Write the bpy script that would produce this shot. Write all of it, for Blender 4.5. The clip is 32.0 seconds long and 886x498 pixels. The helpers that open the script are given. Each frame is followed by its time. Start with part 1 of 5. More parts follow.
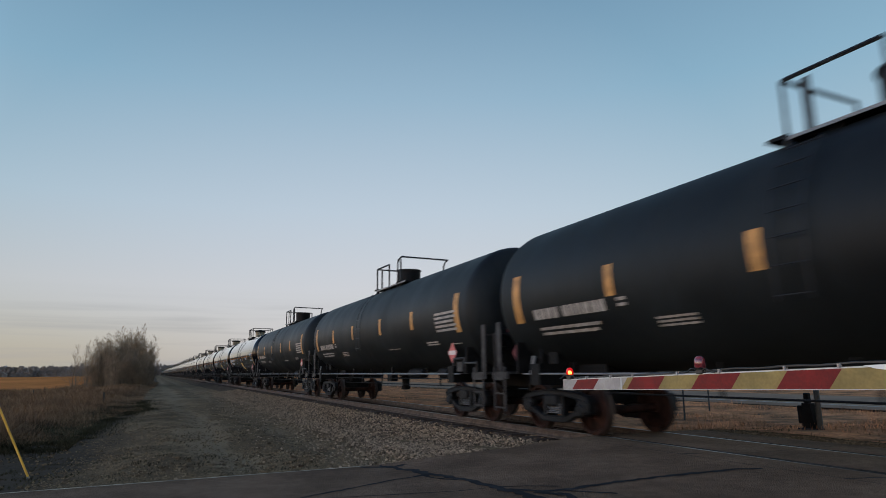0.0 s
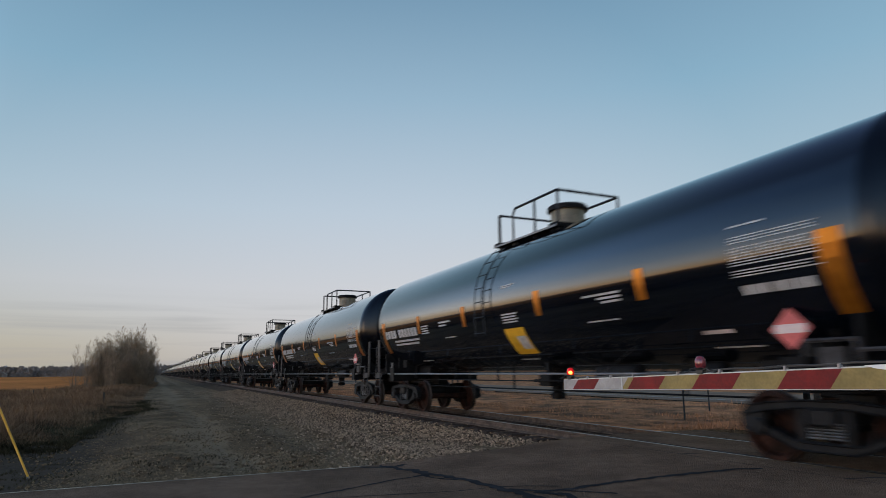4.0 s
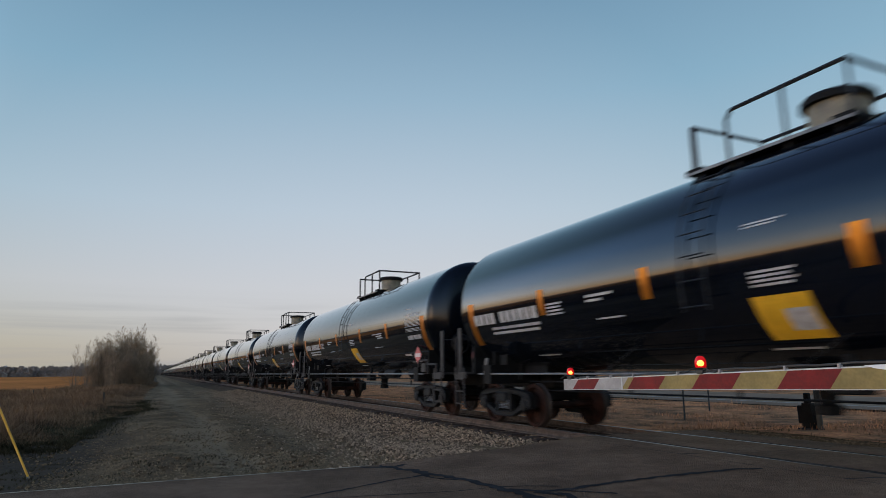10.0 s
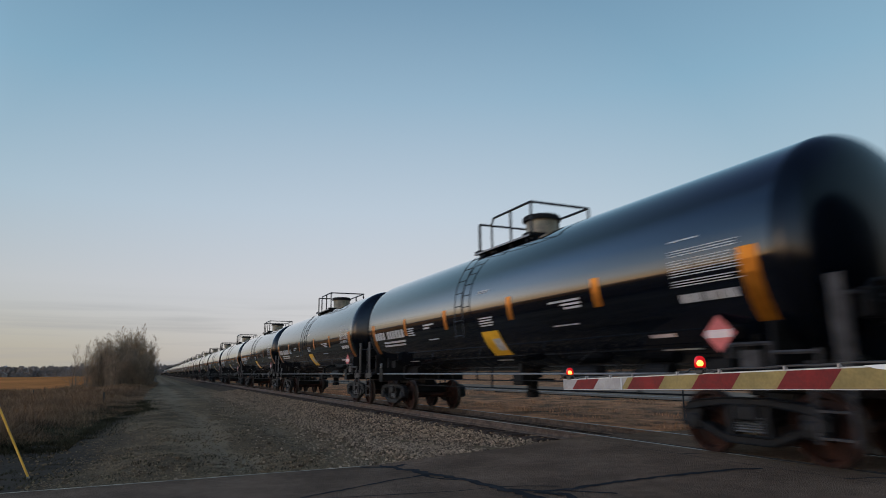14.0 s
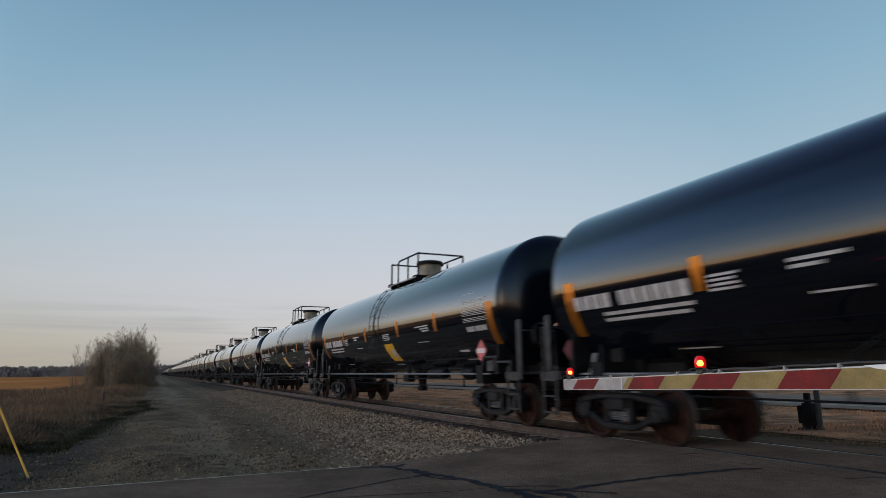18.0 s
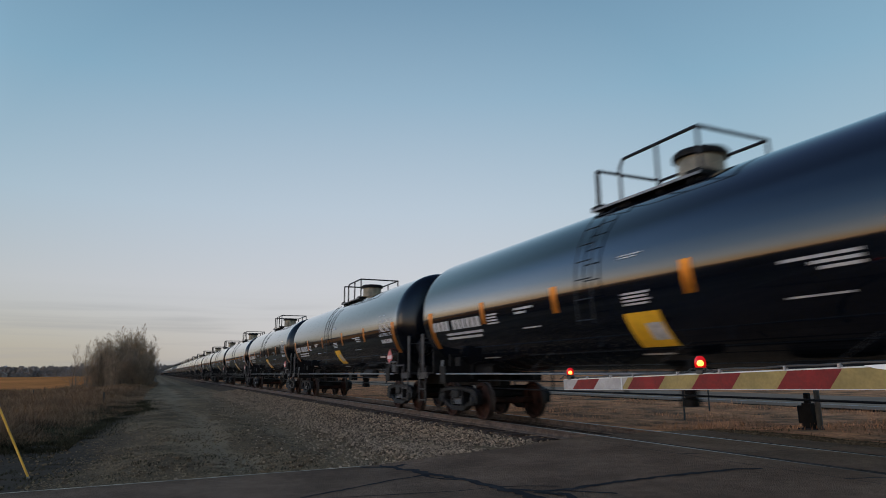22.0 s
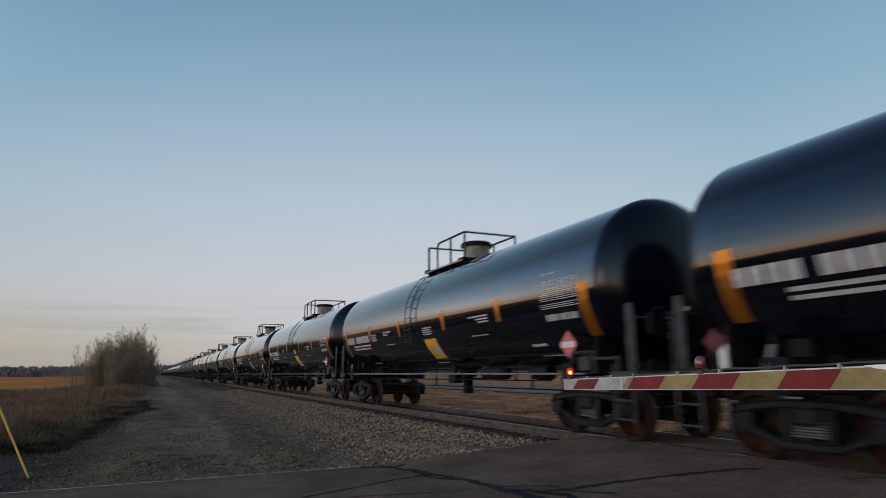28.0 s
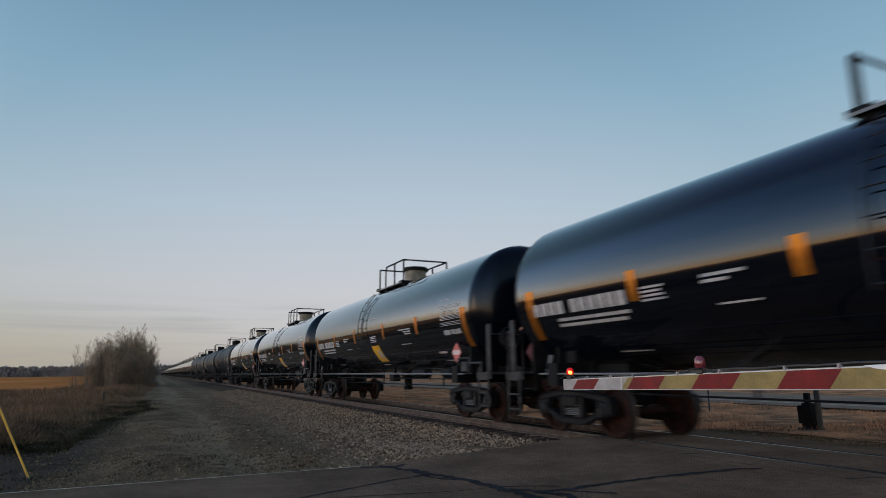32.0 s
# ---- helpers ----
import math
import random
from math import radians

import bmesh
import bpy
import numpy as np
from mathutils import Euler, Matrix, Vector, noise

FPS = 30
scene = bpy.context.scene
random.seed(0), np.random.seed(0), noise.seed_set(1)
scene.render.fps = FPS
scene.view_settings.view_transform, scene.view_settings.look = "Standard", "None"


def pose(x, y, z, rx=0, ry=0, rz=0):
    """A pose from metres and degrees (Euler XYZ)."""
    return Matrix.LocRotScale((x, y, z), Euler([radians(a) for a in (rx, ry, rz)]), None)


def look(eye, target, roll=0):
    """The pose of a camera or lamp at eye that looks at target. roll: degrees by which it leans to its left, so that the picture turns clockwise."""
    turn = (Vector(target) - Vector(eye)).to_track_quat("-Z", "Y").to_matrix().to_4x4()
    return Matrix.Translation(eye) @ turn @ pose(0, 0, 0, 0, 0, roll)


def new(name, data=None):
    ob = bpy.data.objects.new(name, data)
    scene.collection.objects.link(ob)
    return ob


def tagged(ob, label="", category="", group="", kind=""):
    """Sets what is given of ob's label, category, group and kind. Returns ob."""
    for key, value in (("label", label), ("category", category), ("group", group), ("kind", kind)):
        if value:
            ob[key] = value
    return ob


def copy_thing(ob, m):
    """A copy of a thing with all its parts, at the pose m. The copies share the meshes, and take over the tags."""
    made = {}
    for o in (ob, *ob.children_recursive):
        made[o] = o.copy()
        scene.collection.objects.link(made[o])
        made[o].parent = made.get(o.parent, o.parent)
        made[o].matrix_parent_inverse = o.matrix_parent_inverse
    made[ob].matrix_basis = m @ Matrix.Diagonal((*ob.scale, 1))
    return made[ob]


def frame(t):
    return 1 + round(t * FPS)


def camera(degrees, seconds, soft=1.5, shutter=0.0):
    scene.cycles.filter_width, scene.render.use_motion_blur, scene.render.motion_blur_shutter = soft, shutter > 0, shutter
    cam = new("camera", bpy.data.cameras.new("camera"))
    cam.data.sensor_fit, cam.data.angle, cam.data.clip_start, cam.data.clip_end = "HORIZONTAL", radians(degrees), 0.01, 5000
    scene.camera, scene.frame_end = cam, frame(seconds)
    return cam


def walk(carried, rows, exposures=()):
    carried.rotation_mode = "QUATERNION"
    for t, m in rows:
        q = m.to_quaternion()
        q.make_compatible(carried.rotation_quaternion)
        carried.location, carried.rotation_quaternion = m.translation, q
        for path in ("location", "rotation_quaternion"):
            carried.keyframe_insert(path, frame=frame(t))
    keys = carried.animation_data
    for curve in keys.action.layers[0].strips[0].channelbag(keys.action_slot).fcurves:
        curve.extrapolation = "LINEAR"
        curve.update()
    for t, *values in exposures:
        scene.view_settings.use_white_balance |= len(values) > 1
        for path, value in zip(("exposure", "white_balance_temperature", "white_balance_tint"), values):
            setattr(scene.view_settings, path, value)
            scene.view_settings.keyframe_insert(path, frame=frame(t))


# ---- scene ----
# ------------------------------------------------------------------ camera
EYE = (-8.4143, 0.0, 1.2082)
cam = camera(71.63, 32.0, soft=0.85, shutter=0.3)
VIEW = look(EYE, (-4.29107, 8.89835, 3.16224), -0.5424)
walk(cam, [(0.0, VIEW), (32.0, VIEW)], exposures=[(0.0, 0.0), (12.0, -0.02), (22.0, -0.05), (32.0, -0.09)])

# ------------------------------------------------------------------ world, sun
SUN_AZ = radians(-95)      # from +y, clockwise: the sun is just setting in the west, over the fields
SUN_EL = radians(2.0)


def build_world():
    w = bpy.data.worlds.new("dusk_sky")
    scene.world = w
    w.use_nodes = True
    nt = w.node_tree
    N, K = nt.nodes, nt.links
    N.clear()
    out = N.new("ShaderNodeOutputWorld")
    bg = N.new("ShaderNodeBackground")
    tc = N.new("ShaderNodeTexCoord")
    sep = N.new("ShaderNodeSeparateXYZ")
    K.new(tc.outputs["Generated"], sep.inputs[0])
    ramp = N.new("ShaderNodeValToRGB")
    e = ramp.color_ramp.elements
    stops = [(0.0, (0.345, 0.345, 0.310)), (0.045, (0.385, 0.392, 0.382)), (0.13, (0.445, 0.475, 0.515)), (0.25, (0.355, 0.475, 0.575)),
             (0.42, (0.215, 0.380, 0.515)), (0.60, (0.132, 0.255, 0.385)), (0.80, (0.062, 0.118, 0.255)), (1.0, (0.042, 0.080, 0.195))]
    e[0].position, e[0].color = stops[0][0], (*stops[0][1], 1)
    e[1].position, e[1].color = stops[-1][0], (*stops[-1][1], 1)
    for p, c in stops[1:-1]:
        x = e.new(p)
        x.color = (*c, 1)
    K.new(sep.outputs[2], ramp.inputs[0])
    # the afterglow where the sun has set: a warm band over the horizon that fades upwards into the same zenith
    west = N.new("ShaderNodeValToRGB")
    e = west.color_ramp.elements
    stops = [(0.0, (3.00, 1.72, 0.80)), (0.04, (2.75, 2.00, 1.30)), (0.11, (2.15, 2.15, 2.15)), (0.25, (1.08, 1.46, 1.95)),
             (0.45, (0.45, 0.81, 1.40)), (0.70, (0.16, 0.33, 0.68)), (1.0, (0.042, 0.080, 0.195))]
    e[0].position, e[0].color = stops[0][0], (*stops[0][1], 1)
    e[1].position, e[1].color = stops[-1][0], (*stops[-1][1], 1)
    for p, c in stops[1:-1]:
        x = e.new(p)
        x.color = (*c, 1)
    K.new(sep.outputs[2], west.inputs[0])
    facing = N.new("ShaderNodeVectorMath")
    facing.operation = "DOT_PRODUCT"
    facing.inputs[1].default_value = (math.sin(SUN_AZ), math.cos(SUN_AZ), 0.0)
    flat = N.new("ShaderNodeVectorMath")
    flat.operation = "MULTIPLY"
    flat.inputs[1].default_value = (1.0, 1.0, 0.35)
    K.new(tc.outputs["Generated"], flat.inputs[0])
    unit = N.new("ShaderNodeVectorMath")
    unit.operation = "NORMALIZE"
    K.new(flat.outputs[0], unit.inputs[0])
    K.new(unit.outputs[0], facing.inputs[0])
    share = N.new("ShaderNodeMapRange")
    share.interpolation_type = "SMOOTHSTEP"
    share.inputs[1].default_value, share.inputs[2].default_value = 0.12, 0.46
    K.new(facing.outputs["Value"], share.inputs[0])
    halves = N.new("ShaderNodeMix")
    halves.data_type = "RGBA"
    K.new(share.outputs[0], halves.inputs[0])
    K.new(ramp.outputs[0], halves.inputs[6])
    K.new(west.outputs[0], halves.inputs[7])
    # the pale belt to the north, dusk in the east, a yellowish haze in the north-west
    last = halves.outputs[2]
    for az, lo, hi, top, color, most in ((20, 0.80, 0.99, 0.90, (0.68, 0.68, 0.78), 0.44), (75, 0.85, 0.97, 0.35, (0.24, 0.31, 0.37), 0.65), (-16, 0.90, 0.99, 0.11, (0.395, 0.380, 0.315), 0.7)):
        dot = N.new("ShaderNodeVectorMath")
        dot.operation = "DOT_PRODUCT"
        dot.inputs[1].default_value = (math.sin(radians(az)), math.cos(radians(az)), 0.0)
        K.new(tc.outputs["Generated"], dot.inputs[0])
        side = N.new("ShaderNodeMapRange")
        side.inputs[1].default_value, side.inputs[2].default_value, side.inputs[4].default_value = lo, hi, most
        K.new(dot.outputs["Value"], side.inputs[0])
        low = N.new("ShaderNodeMapRange")
        low.interpolation_type = "SMOOTHSTEP"
        low.inputs[1].default_value, low.inputs[2].default_value, low.inputs[3].default_value, low.inputs[4].default_value = 0.0, top, 1.0, 0.0
        K.new(sep.outputs[2], low.inputs[0])
        m1 = N.new("ShaderNodeMath")
        m1.operation = "MULTIPLY"
        K.new(side.outputs[0], m1.inputs[0])
        K.new(low.outputs[0], m1.inputs[1])
        mix = N.new("ShaderNodeMix")
        mix.data_type = "RGBA"
        mix.inputs[7].default_value = (*color, 1)
        K.new(m1.outputs[0], mix.inputs[0])
        K.new(last, mix.inputs[6])
        last = mix.outputs[2]
    # faint low cloud bars
    mp = N.new("ShaderNodeMapping")
    mp.inputs["Scale"].default_value = (2.2, 2.2, 55.0)
    K.new(tc.outputs["Generated"], mp.inputs[0])
    no = N.new("ShaderNodeTexNoise")
    no.inputs["Scale"].default_value, no.inputs["Detail"].default_value = 1.6, 3.0
    K.new(mp.outputs[0], no.inputs[0])
    cl = N.new("ShaderNodeMapRange")
    cl.inputs[1].default_value, cl.inputs[2].default_value, cl.inputs[4].default_value = 0.50, 0.72, 0.45
    K.new(no.outputs[0], cl.inputs[0])
    band = N.new("ShaderNodeMapRange")
    band.interpolation_type = "SMOOTHSTEP"
    band.inputs[1].default_value, band.inputs[2].default_value, band.inputs[3].default_value, band.inputs[4].default_value = 0.07, 0.13, 1.0, 0.0
    K.new(sep.outputs[2], band.inputs[0])
    m2 = N.new("ShaderNodeMath")
    m2.operation = "MULTIPLY"
    K.new(cl.outputs[0], m2.inputs[0])
    K.new(band.outputs[0], m2.inputs[1])
    mix2 = N.new("ShaderNodeMix")
    mix2.data_type = "RGBA"
    mix2.inputs[7].default_value = (0.30, 0.32, 0.37, 1)
    K.new(m2.outputs[0], mix2.inputs[0])
    K.new(last, mix2.inputs[6])
    sky = N.new("ShaderNodeTexSky")
    sky.sky_type = "NISHITA"
    sky.sun_disc = False
    sky.sun_elevation, sky.sun_rotation = SUN_EL, SUN_AZ
    add = N.new("ShaderNodeMix")
    add.data_type, add.blend_type = "RGBA", "ADD"
    add.inputs[0].default_value = 0.05
    K.new(mix2.outputs[2], add.inputs[6])
    K.new(sky.outputs[0], add.inputs[7])
    K.new(add.outputs[2], bg.inputs[0])
    bg.inputs[1].default_value = 1.0
    K.new(bg.outputs[0], out.inputs[0])


build_world()
lamp = bpy.data.lights.new("sun", "SUN")
lamp.energy, lamp.angle, lamp.color = 0.5, radians(25), (1.0, 0.74, 0.52)
sun = new("sun", lamp)
sun.matrix_world = look((math.sin(SUN_AZ) * 50, math.cos(SUN_AZ) * 50, 50 * math.tan(radians(5))), (0, 0, 0))


# ------------------------------------------------------------------ materials
def material(name, color, rough=0.6, metal=0.0, vary=0.25, scale=3.0, bump=0.0, bump_scale=40.0, second=None, rough_vary=0.0, coat=0.0,
             island=0.0, objvar=0.0, emit=None, strength=0.0, spec=0.5, stretch=None, ior=1.5, dust=0.0, speckle=0.0, coat_ior=1.5):
    """Base colour with two scales of noise, bump, and spread by island or object."""
    m = bpy.data.materials.new(name)
    m.use_nodes = True
    nt = m.node_tree
    N, K = nt.nodes, nt.links
    b = N["Principled BSDF"]
    b.inputs["Roughness"].default_value, b.inputs["Metallic"].default_value = rough, metal
    b.inputs["Specular IOR Level"].default_value, b.inputs["IOR"].default_value = spec, ior
    if coat:
        b.inputs["Coat Weight"].default_value, b.inputs["Coat Roughness"].default_value, b.inputs["Coat IOR"].default_value = coat, 0.08, coat_ior
    if dust:
        b.inputs["Sheen Weight"].default_value, b.inputs["Sheen Roughness"].default_value, b.inputs["Sheen Tint"].default_value = dust, 0.35, (1.0, 0.95, 0.88, 1)
    if emit:
        b.inputs["Emission Color"].default_value, b.inputs["Emission Strength"].default_value = (*emit, 1), strength
    tc = N.new("ShaderNodeTexCoord")
    vec = tc.outputs["Object"]
    if stretch:
        mp = N.new("ShaderNodeMapping")
        mp.inputs["Scale"].default_value = stretch
        K.new(vec, mp.inputs[0])
        vec = mp.outputs[0]

    def noise_node(s, d=4.0):
        n = N.new("ShaderNodeTexNoise")
        n.inputs["Scale"].default_value, n.inputs["Detail"].default_value = s, d
        K.new(vec, n.inputs["Vector"])
        return n.outputs[0]

    big, fine = noise_node(scale), noise_node(scale * 9)
    dark = second or tuple(c * (1 - vary) for c in color)
    lite = color if second else tuple(min(1, c * (1 + vary)) for c in color)
    r = N.new("ShaderNodeValToRGB")
    r.color_ramp.elements[0].position, r.color_ramp.elements[0].color = 0.36, (*dark, 1)
    r.color_ramp.elements[1].position, r.color_ramp.elements[1].color = 0.64, (*lite, 1)
    K.new(big, r.inputs[0])
    mix = N.new("ShaderNodeMix")
    mix.data_type, mix.blend_type = "RGBA", "MULTIPLY"
    mix.inputs[0].default_value = min(1, vary * 1.6)
    r2 = N.new("ShaderNodeMapRange")
    r2.inputs[1].default_value, r2.inputs[2].default_value, r2.inputs[3].default_value, r2.inputs[4].default_value = 0.3, 0.7, 0.55, 1.35
    K.new(fine, r2.inputs[0])
    K.new(r.outputs[0], mix.inputs[6])
    K.new(r2.outputs[0], mix.inputs[7])
    col = mix.outputs[2]
    if speckle:
        sp = N.new("ShaderNodeMapRange")
        sp.inputs[1].default_value, sp.inputs[2].default_value, sp.inputs[3].default_value, sp.inputs[4].default_value = 0.32, 0.68, 1 - speckle, 1 + speckle
        K.new(noise_node(75, 2.0), sp.inputs[0])
        ms = N.new("ShaderNodeMix")
        ms.data_type, ms.blend_type = "RGBA", "MULTIPLY"
        ms.inputs[0].default_value = 1.0
        K.new(col, ms.inputs[6])
        K.new(sp.outputs[0], ms.inputs[7])
        col = ms.outputs[2]
    for amount, kind in ((island, "i"), (objvar, "o")):
        if amount:
            g = N.new("ShaderNodeNewGeometry" if kind == "i" else "ShaderNodeObjectInfo")
            src = g.outputs["Random Per Island"] if kind == "i" else g.outputs["Random"]
            mr = N.new("ShaderNodeMapRange")
            mr.inputs[3].default_value, mr.inputs[4].default_value = 1 - amount, 1 + amount
            K.new(src, mr.inputs[0])
            mx = N.new("ShaderNodeMix")
            mx.data_type, mx.blend_type = "RGBA", "MULTIPLY"
            mx.inputs[0].default_value = 1.0
            K.new(col, mx.inputs[6])
            K.new(mr.outputs[0], mx.inputs[7])
            col = mx.outputs[2]
    K.new(col, b.inputs["Base Color"])
    if rough_vary:
        rr = N.new("ShaderNodeMapRange")
        rr.inputs[1].default_value, rr.inputs[2].default_value = 0.3, 0.7
        rr.inputs[3].default_value, rr.inputs[4].default_value = max(0.02, rough - rough_vary), rough + rough_vary
        K.new(big, rr.inputs[0])
        K.new(rr.outputs[0], b.inputs["Roughness"])
    if bump:
        bn = N.new("ShaderNodeBump")
        bn.inputs["Strength"].default_value, bn.inputs["Distance"].default_value = bump, 0.05
        K.new(noise_node(bump_scale), bn.inputs["Height"])
        K.new(bn.outputs[0], b.inputs["Normal"])
    return m


M = {}
M["gloss"] = material("gloss_black_tank_paint", (0.0018, 0.0030, 0.0060), 0.085, vary=0.3, scale=0.6, rough_vary=0.025, ior=1.38, stretch=(1, 0.4, 1), dust=0.004, coat=1.0, coat_ior=1.34)
M["head"] = material("black_tank_head_paint", (0.0016, 0.0027, 0.0050), 0.19, vary=0.3, scale=0.8, rough_vary=0.03, ior=1.34)
M["matte"] = material("weathered_black_tank_paint", (0.00759, 0.00944, 0.00995), 0.55, vary=0.3, scale=0.8, rough_vary=0.08, bump=0.05, bump_scale=25, spec=0.2, stretch=(1, 1.0, 0.35))
M["under"] = material("grimy_black_steel", (0.006, 0.0058, 0.006), 0.6, vary=0.4, scale=4, bump=0.1, bump_scale=30, spec=0.12)
M["truck"] = material("dusty_cast_steel", (0.00505, 0.00493, 0.00525), 0.6, vary=0.8, scale=4, bump=0.15, bump_scale=35, spec=0.2)
M["wheel"] = material("rusty_wheel_steel", (0.020, 0.0082, 0.0056), 0.65, vary=0.6, scale=5, bump=0.1, spec=0.12)
M["end_steel"] = material("dull_end_steel", (0.0349, 0.0332, 0.034), 0.5, vary=0.35, scale=6, spec=0.15)
M["tread"] = material("dull_tread", (0.030, 0.022, 0.018), 0.55, metal=0.4, vary=0.2)
M["rail_pipe"] = material("worn_grab_iron", (0.133, 0.133, 0.137), 0.45, vary=0.3, scale=8)
M["black_pipe"] = material("black_handrail_steel", (0.015, 0.016, 0.018), 0.45, vary=0.25, scale=8, spec=0.25)
M["tan"] = material("tan_painted_housing", (0.152, 0.133, 0.0905), 0.5, vary=0.35, scale=3)
M["orange"] = material("amber_reflective_tape", (0.464, 0.16, 0.016), 0.38, metal=0.8, vary=0.15, scale=6)
M["tape_old"] = material("dusty_amber_tape", (0.415, 0.199, 0.0498), 0.6, vary=0.25, scale=6)
M["white"] = material("white_stencil_paint", (0.355, 0.339, 0.325), 0.55, vary=0.2, scale=9)
M["white_old"] = material("dirty_stencil_paint", (0.299, 0.266, 0.232), 0.65, vary=0.3, scale=9)
M["yellow"] = material("yellow_panel_paint", (0.582, 0.314, 0.0149), 0.5, vary=0.1, scale=6)
M["placard"] = material("red_placard", (0.46, 0.085, 0.075), 0.5, vary=0.15)
# placard red with the shade at the trailing end put into its colour
M["placard_shaded"] = material("shaded_red_placard", (0.085, 0.026, 0.030), 0.6, vary=0.3, spec=0.15)
M["placard_pink"] = material("white_placard_band", (0.567, 0.457, 0.429), 0.5, vary=0.15)
M["asphalt"] = material("worn_asphalt", (0.156, 0.102, 0.0659), 0.95, vary=0.22, scale=0.9, bump=0.7, bump_scale=60, spec=0.06, speckle=0.35)
M["tar"] = material("tar_crack_filler", (0.03, 0.0285, 0.0285), 0.9, vary=0.3, scale=5, spec=0.06)
M["line"] = material("worn_white_line_paint", (0.311, 0.252, 0.168), 0.8, vary=0.5, scale=6)
M["bed"] = material("ballast_bed", (0.0851, 0.0596, 0.0396), 0.95, vary=0.35, scale=2, bump=0.9, bump_scale=24, spec=0.05, speckle=0.3)
M["stone"] = material("crushed_ballast", (0.224, 0.157, 0.101), 0.9, vary=0.25, scale=6, island=0.7, spec=0.1)
M["pebble"] = material("dusty_pebbles", (0.163, 0.114, 0.0668), 0.9, vary=0.25, scale=6, island=0.5, spec=0.1)
M["clod"] = material("dry_soil_clods", (0.135, 0.0921, 0.0535), 0.95, vary=0.3, scale=6, island=0.4, spec=0.05)
M["tie"] = material("creosoted_timber", (0.0471, 0.0334, 0.0258), 0.85, vary=0.35, scale=3, bump=0.3, bump_scale=30, objvar=0.25, stretch=(0.3, 1, 1), spec=0.1)
M["steel"] = material("dusty_rail_web", (0.076, 0.0559, 0.0438), 0.85, vary=0.3, scale=6, spec=0.2)
M["railtop"] = material("worn_rail_head", (0.18, 0.165, 0.155), 0.4, metal=0.9, vary=0.15)
M["soil"] = material("prairie_soil", (0.0703, 0.0497, 0.031), 0.95, vary=0.35, scale=0.25, bump=0.5, bump_scale=6, spec=0.05)
M["grass"] = material("dry_tall_grass", (0.292, 0.175, 0.0966), 0.9, vary=0.3, scale=0.25, island=0.35, spec=0.05, second=(0.131, 0.0823, 0.0487))
M["thatch"] = material("matted_dry_grass", (0.133, 0.0911, 0.0541), 0.95, vary=0.4, scale=0.5, bump=0.9, bump_scale=10, spec=0.0, second=(0.0666, 0.0499, 0.0317))
M["lowgrass"] = material("dull_low_grass", (0.0558, 0.0461, 0.0257), 0.9, vary=0.4, scale=0.5, island=0.4, spec=0.0)
M["field"] = material("golden_stubble", (0.492, 0.183, 0.0585), 0.95, vary=0.2, scale=0.05, bump=0.6, bump_scale=5, stretch=(1, 0.15, 1), spec=0.0)
M["bark"] = material("grey_brown_bark", (0.152, 0.118, 0.0897), 0.9, vary=0.3, scale=5, island=0.25, spec=0.1)
M["twig"] = material("bare_twigs", (0.255, 0.186, 0.125), 0.9, vary=0.25, scale=2, island=0.4, spec=0.05)
M["verge"] = material("verge_thatch", (0.642, 0.283, 0.129), 0.95, vary=0.5, scale=0.9, bump=0.9, bump_scale=12, spec=0.0, second=(0.207, 0.119, 0.0693))
M["verge_blade"] = material("verge_grass_blades", (0.684, 0.298, 0.134), 0.9, vary=0.4, scale=0.45, island=0.45, spec=0.0, second=(0.259, 0.134, 0.0739))
M["highway"] = material("pale_highway_paving", (0.272, 0.19, 0.13), 1.0, vary=0.12, scale=0.3, spec=0.0)
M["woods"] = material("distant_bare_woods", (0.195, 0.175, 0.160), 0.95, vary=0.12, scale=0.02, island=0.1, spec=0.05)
M["wood_post"] = material("weathered_post_wood", (0.045, 0.038, 0.032), 0.9, vary=0.3, scale=8)
M["guard"] = material("yellow_guy_guard_plastic", (0.70, 0.36, 0.03), 0.45, vary=0.1, scale=4)
M["wire"] = material("galvanised_wire", (0.20, 0.20, 0.20), 0.45, metal=0.6, vary=0.1)
M["red_tape"] = material("red_reflective_sheeting", (0.151, 0.00337, 0.00308), 0.5, vary=0.2, scale=5, spec=0.3)
M["cream_tape"] = material("yellowed_reflective_sheeting", (0.246, 0.178, 0.0581), 0.5, vary=0.16, scale=5, spec=0.3)
M["white_tape"] = material("white_reflective_sheeting", (0.325, 0.297, 0.275), 0.5, vary=0.14, scale=5)
M["alu"] = material("aluminium_edge", (0.496, 0.496, 0.48), 0.4, metal=0.3, vary=0.1)
M["lamp_black"] = material("black_lamp_housing", (0.015, 0.015, 0.015), 0.4, vary=0.2)
M["lens_off"] = material("unlit_red_lens", (0.19, 0.028, 0.034), 0.15, vary=0.2, coat=0.8)
M["lens_on"] = material("lit_red_lens", (0.30, 0.006, 0.006), 0.25, vary=0.05, emit=(1.0, 0.006, 0.004), strength=0.40)
M["bulb_on"] = material("lit_lamp_core", (0.9, 0.3, 0.1), 0.3, vary=0.02, emit=(1.0, 0.19, 0.03), strength=6.0)
M["concrete"] = material("grey_concrete", (0.33, 0.32, 0.30), 0.85, vary=0.2, scale=4, bump=0.2)
M["mast"] = material("dark_weathered_mast", (0.0527, 0.051, 0.0442), 0.55, metal=0.2, vary=0.2)
M["sign_white"] = material("white_sign_sheeting", (0.72, 0.72, 0.70), 0.4, vary=0.05)



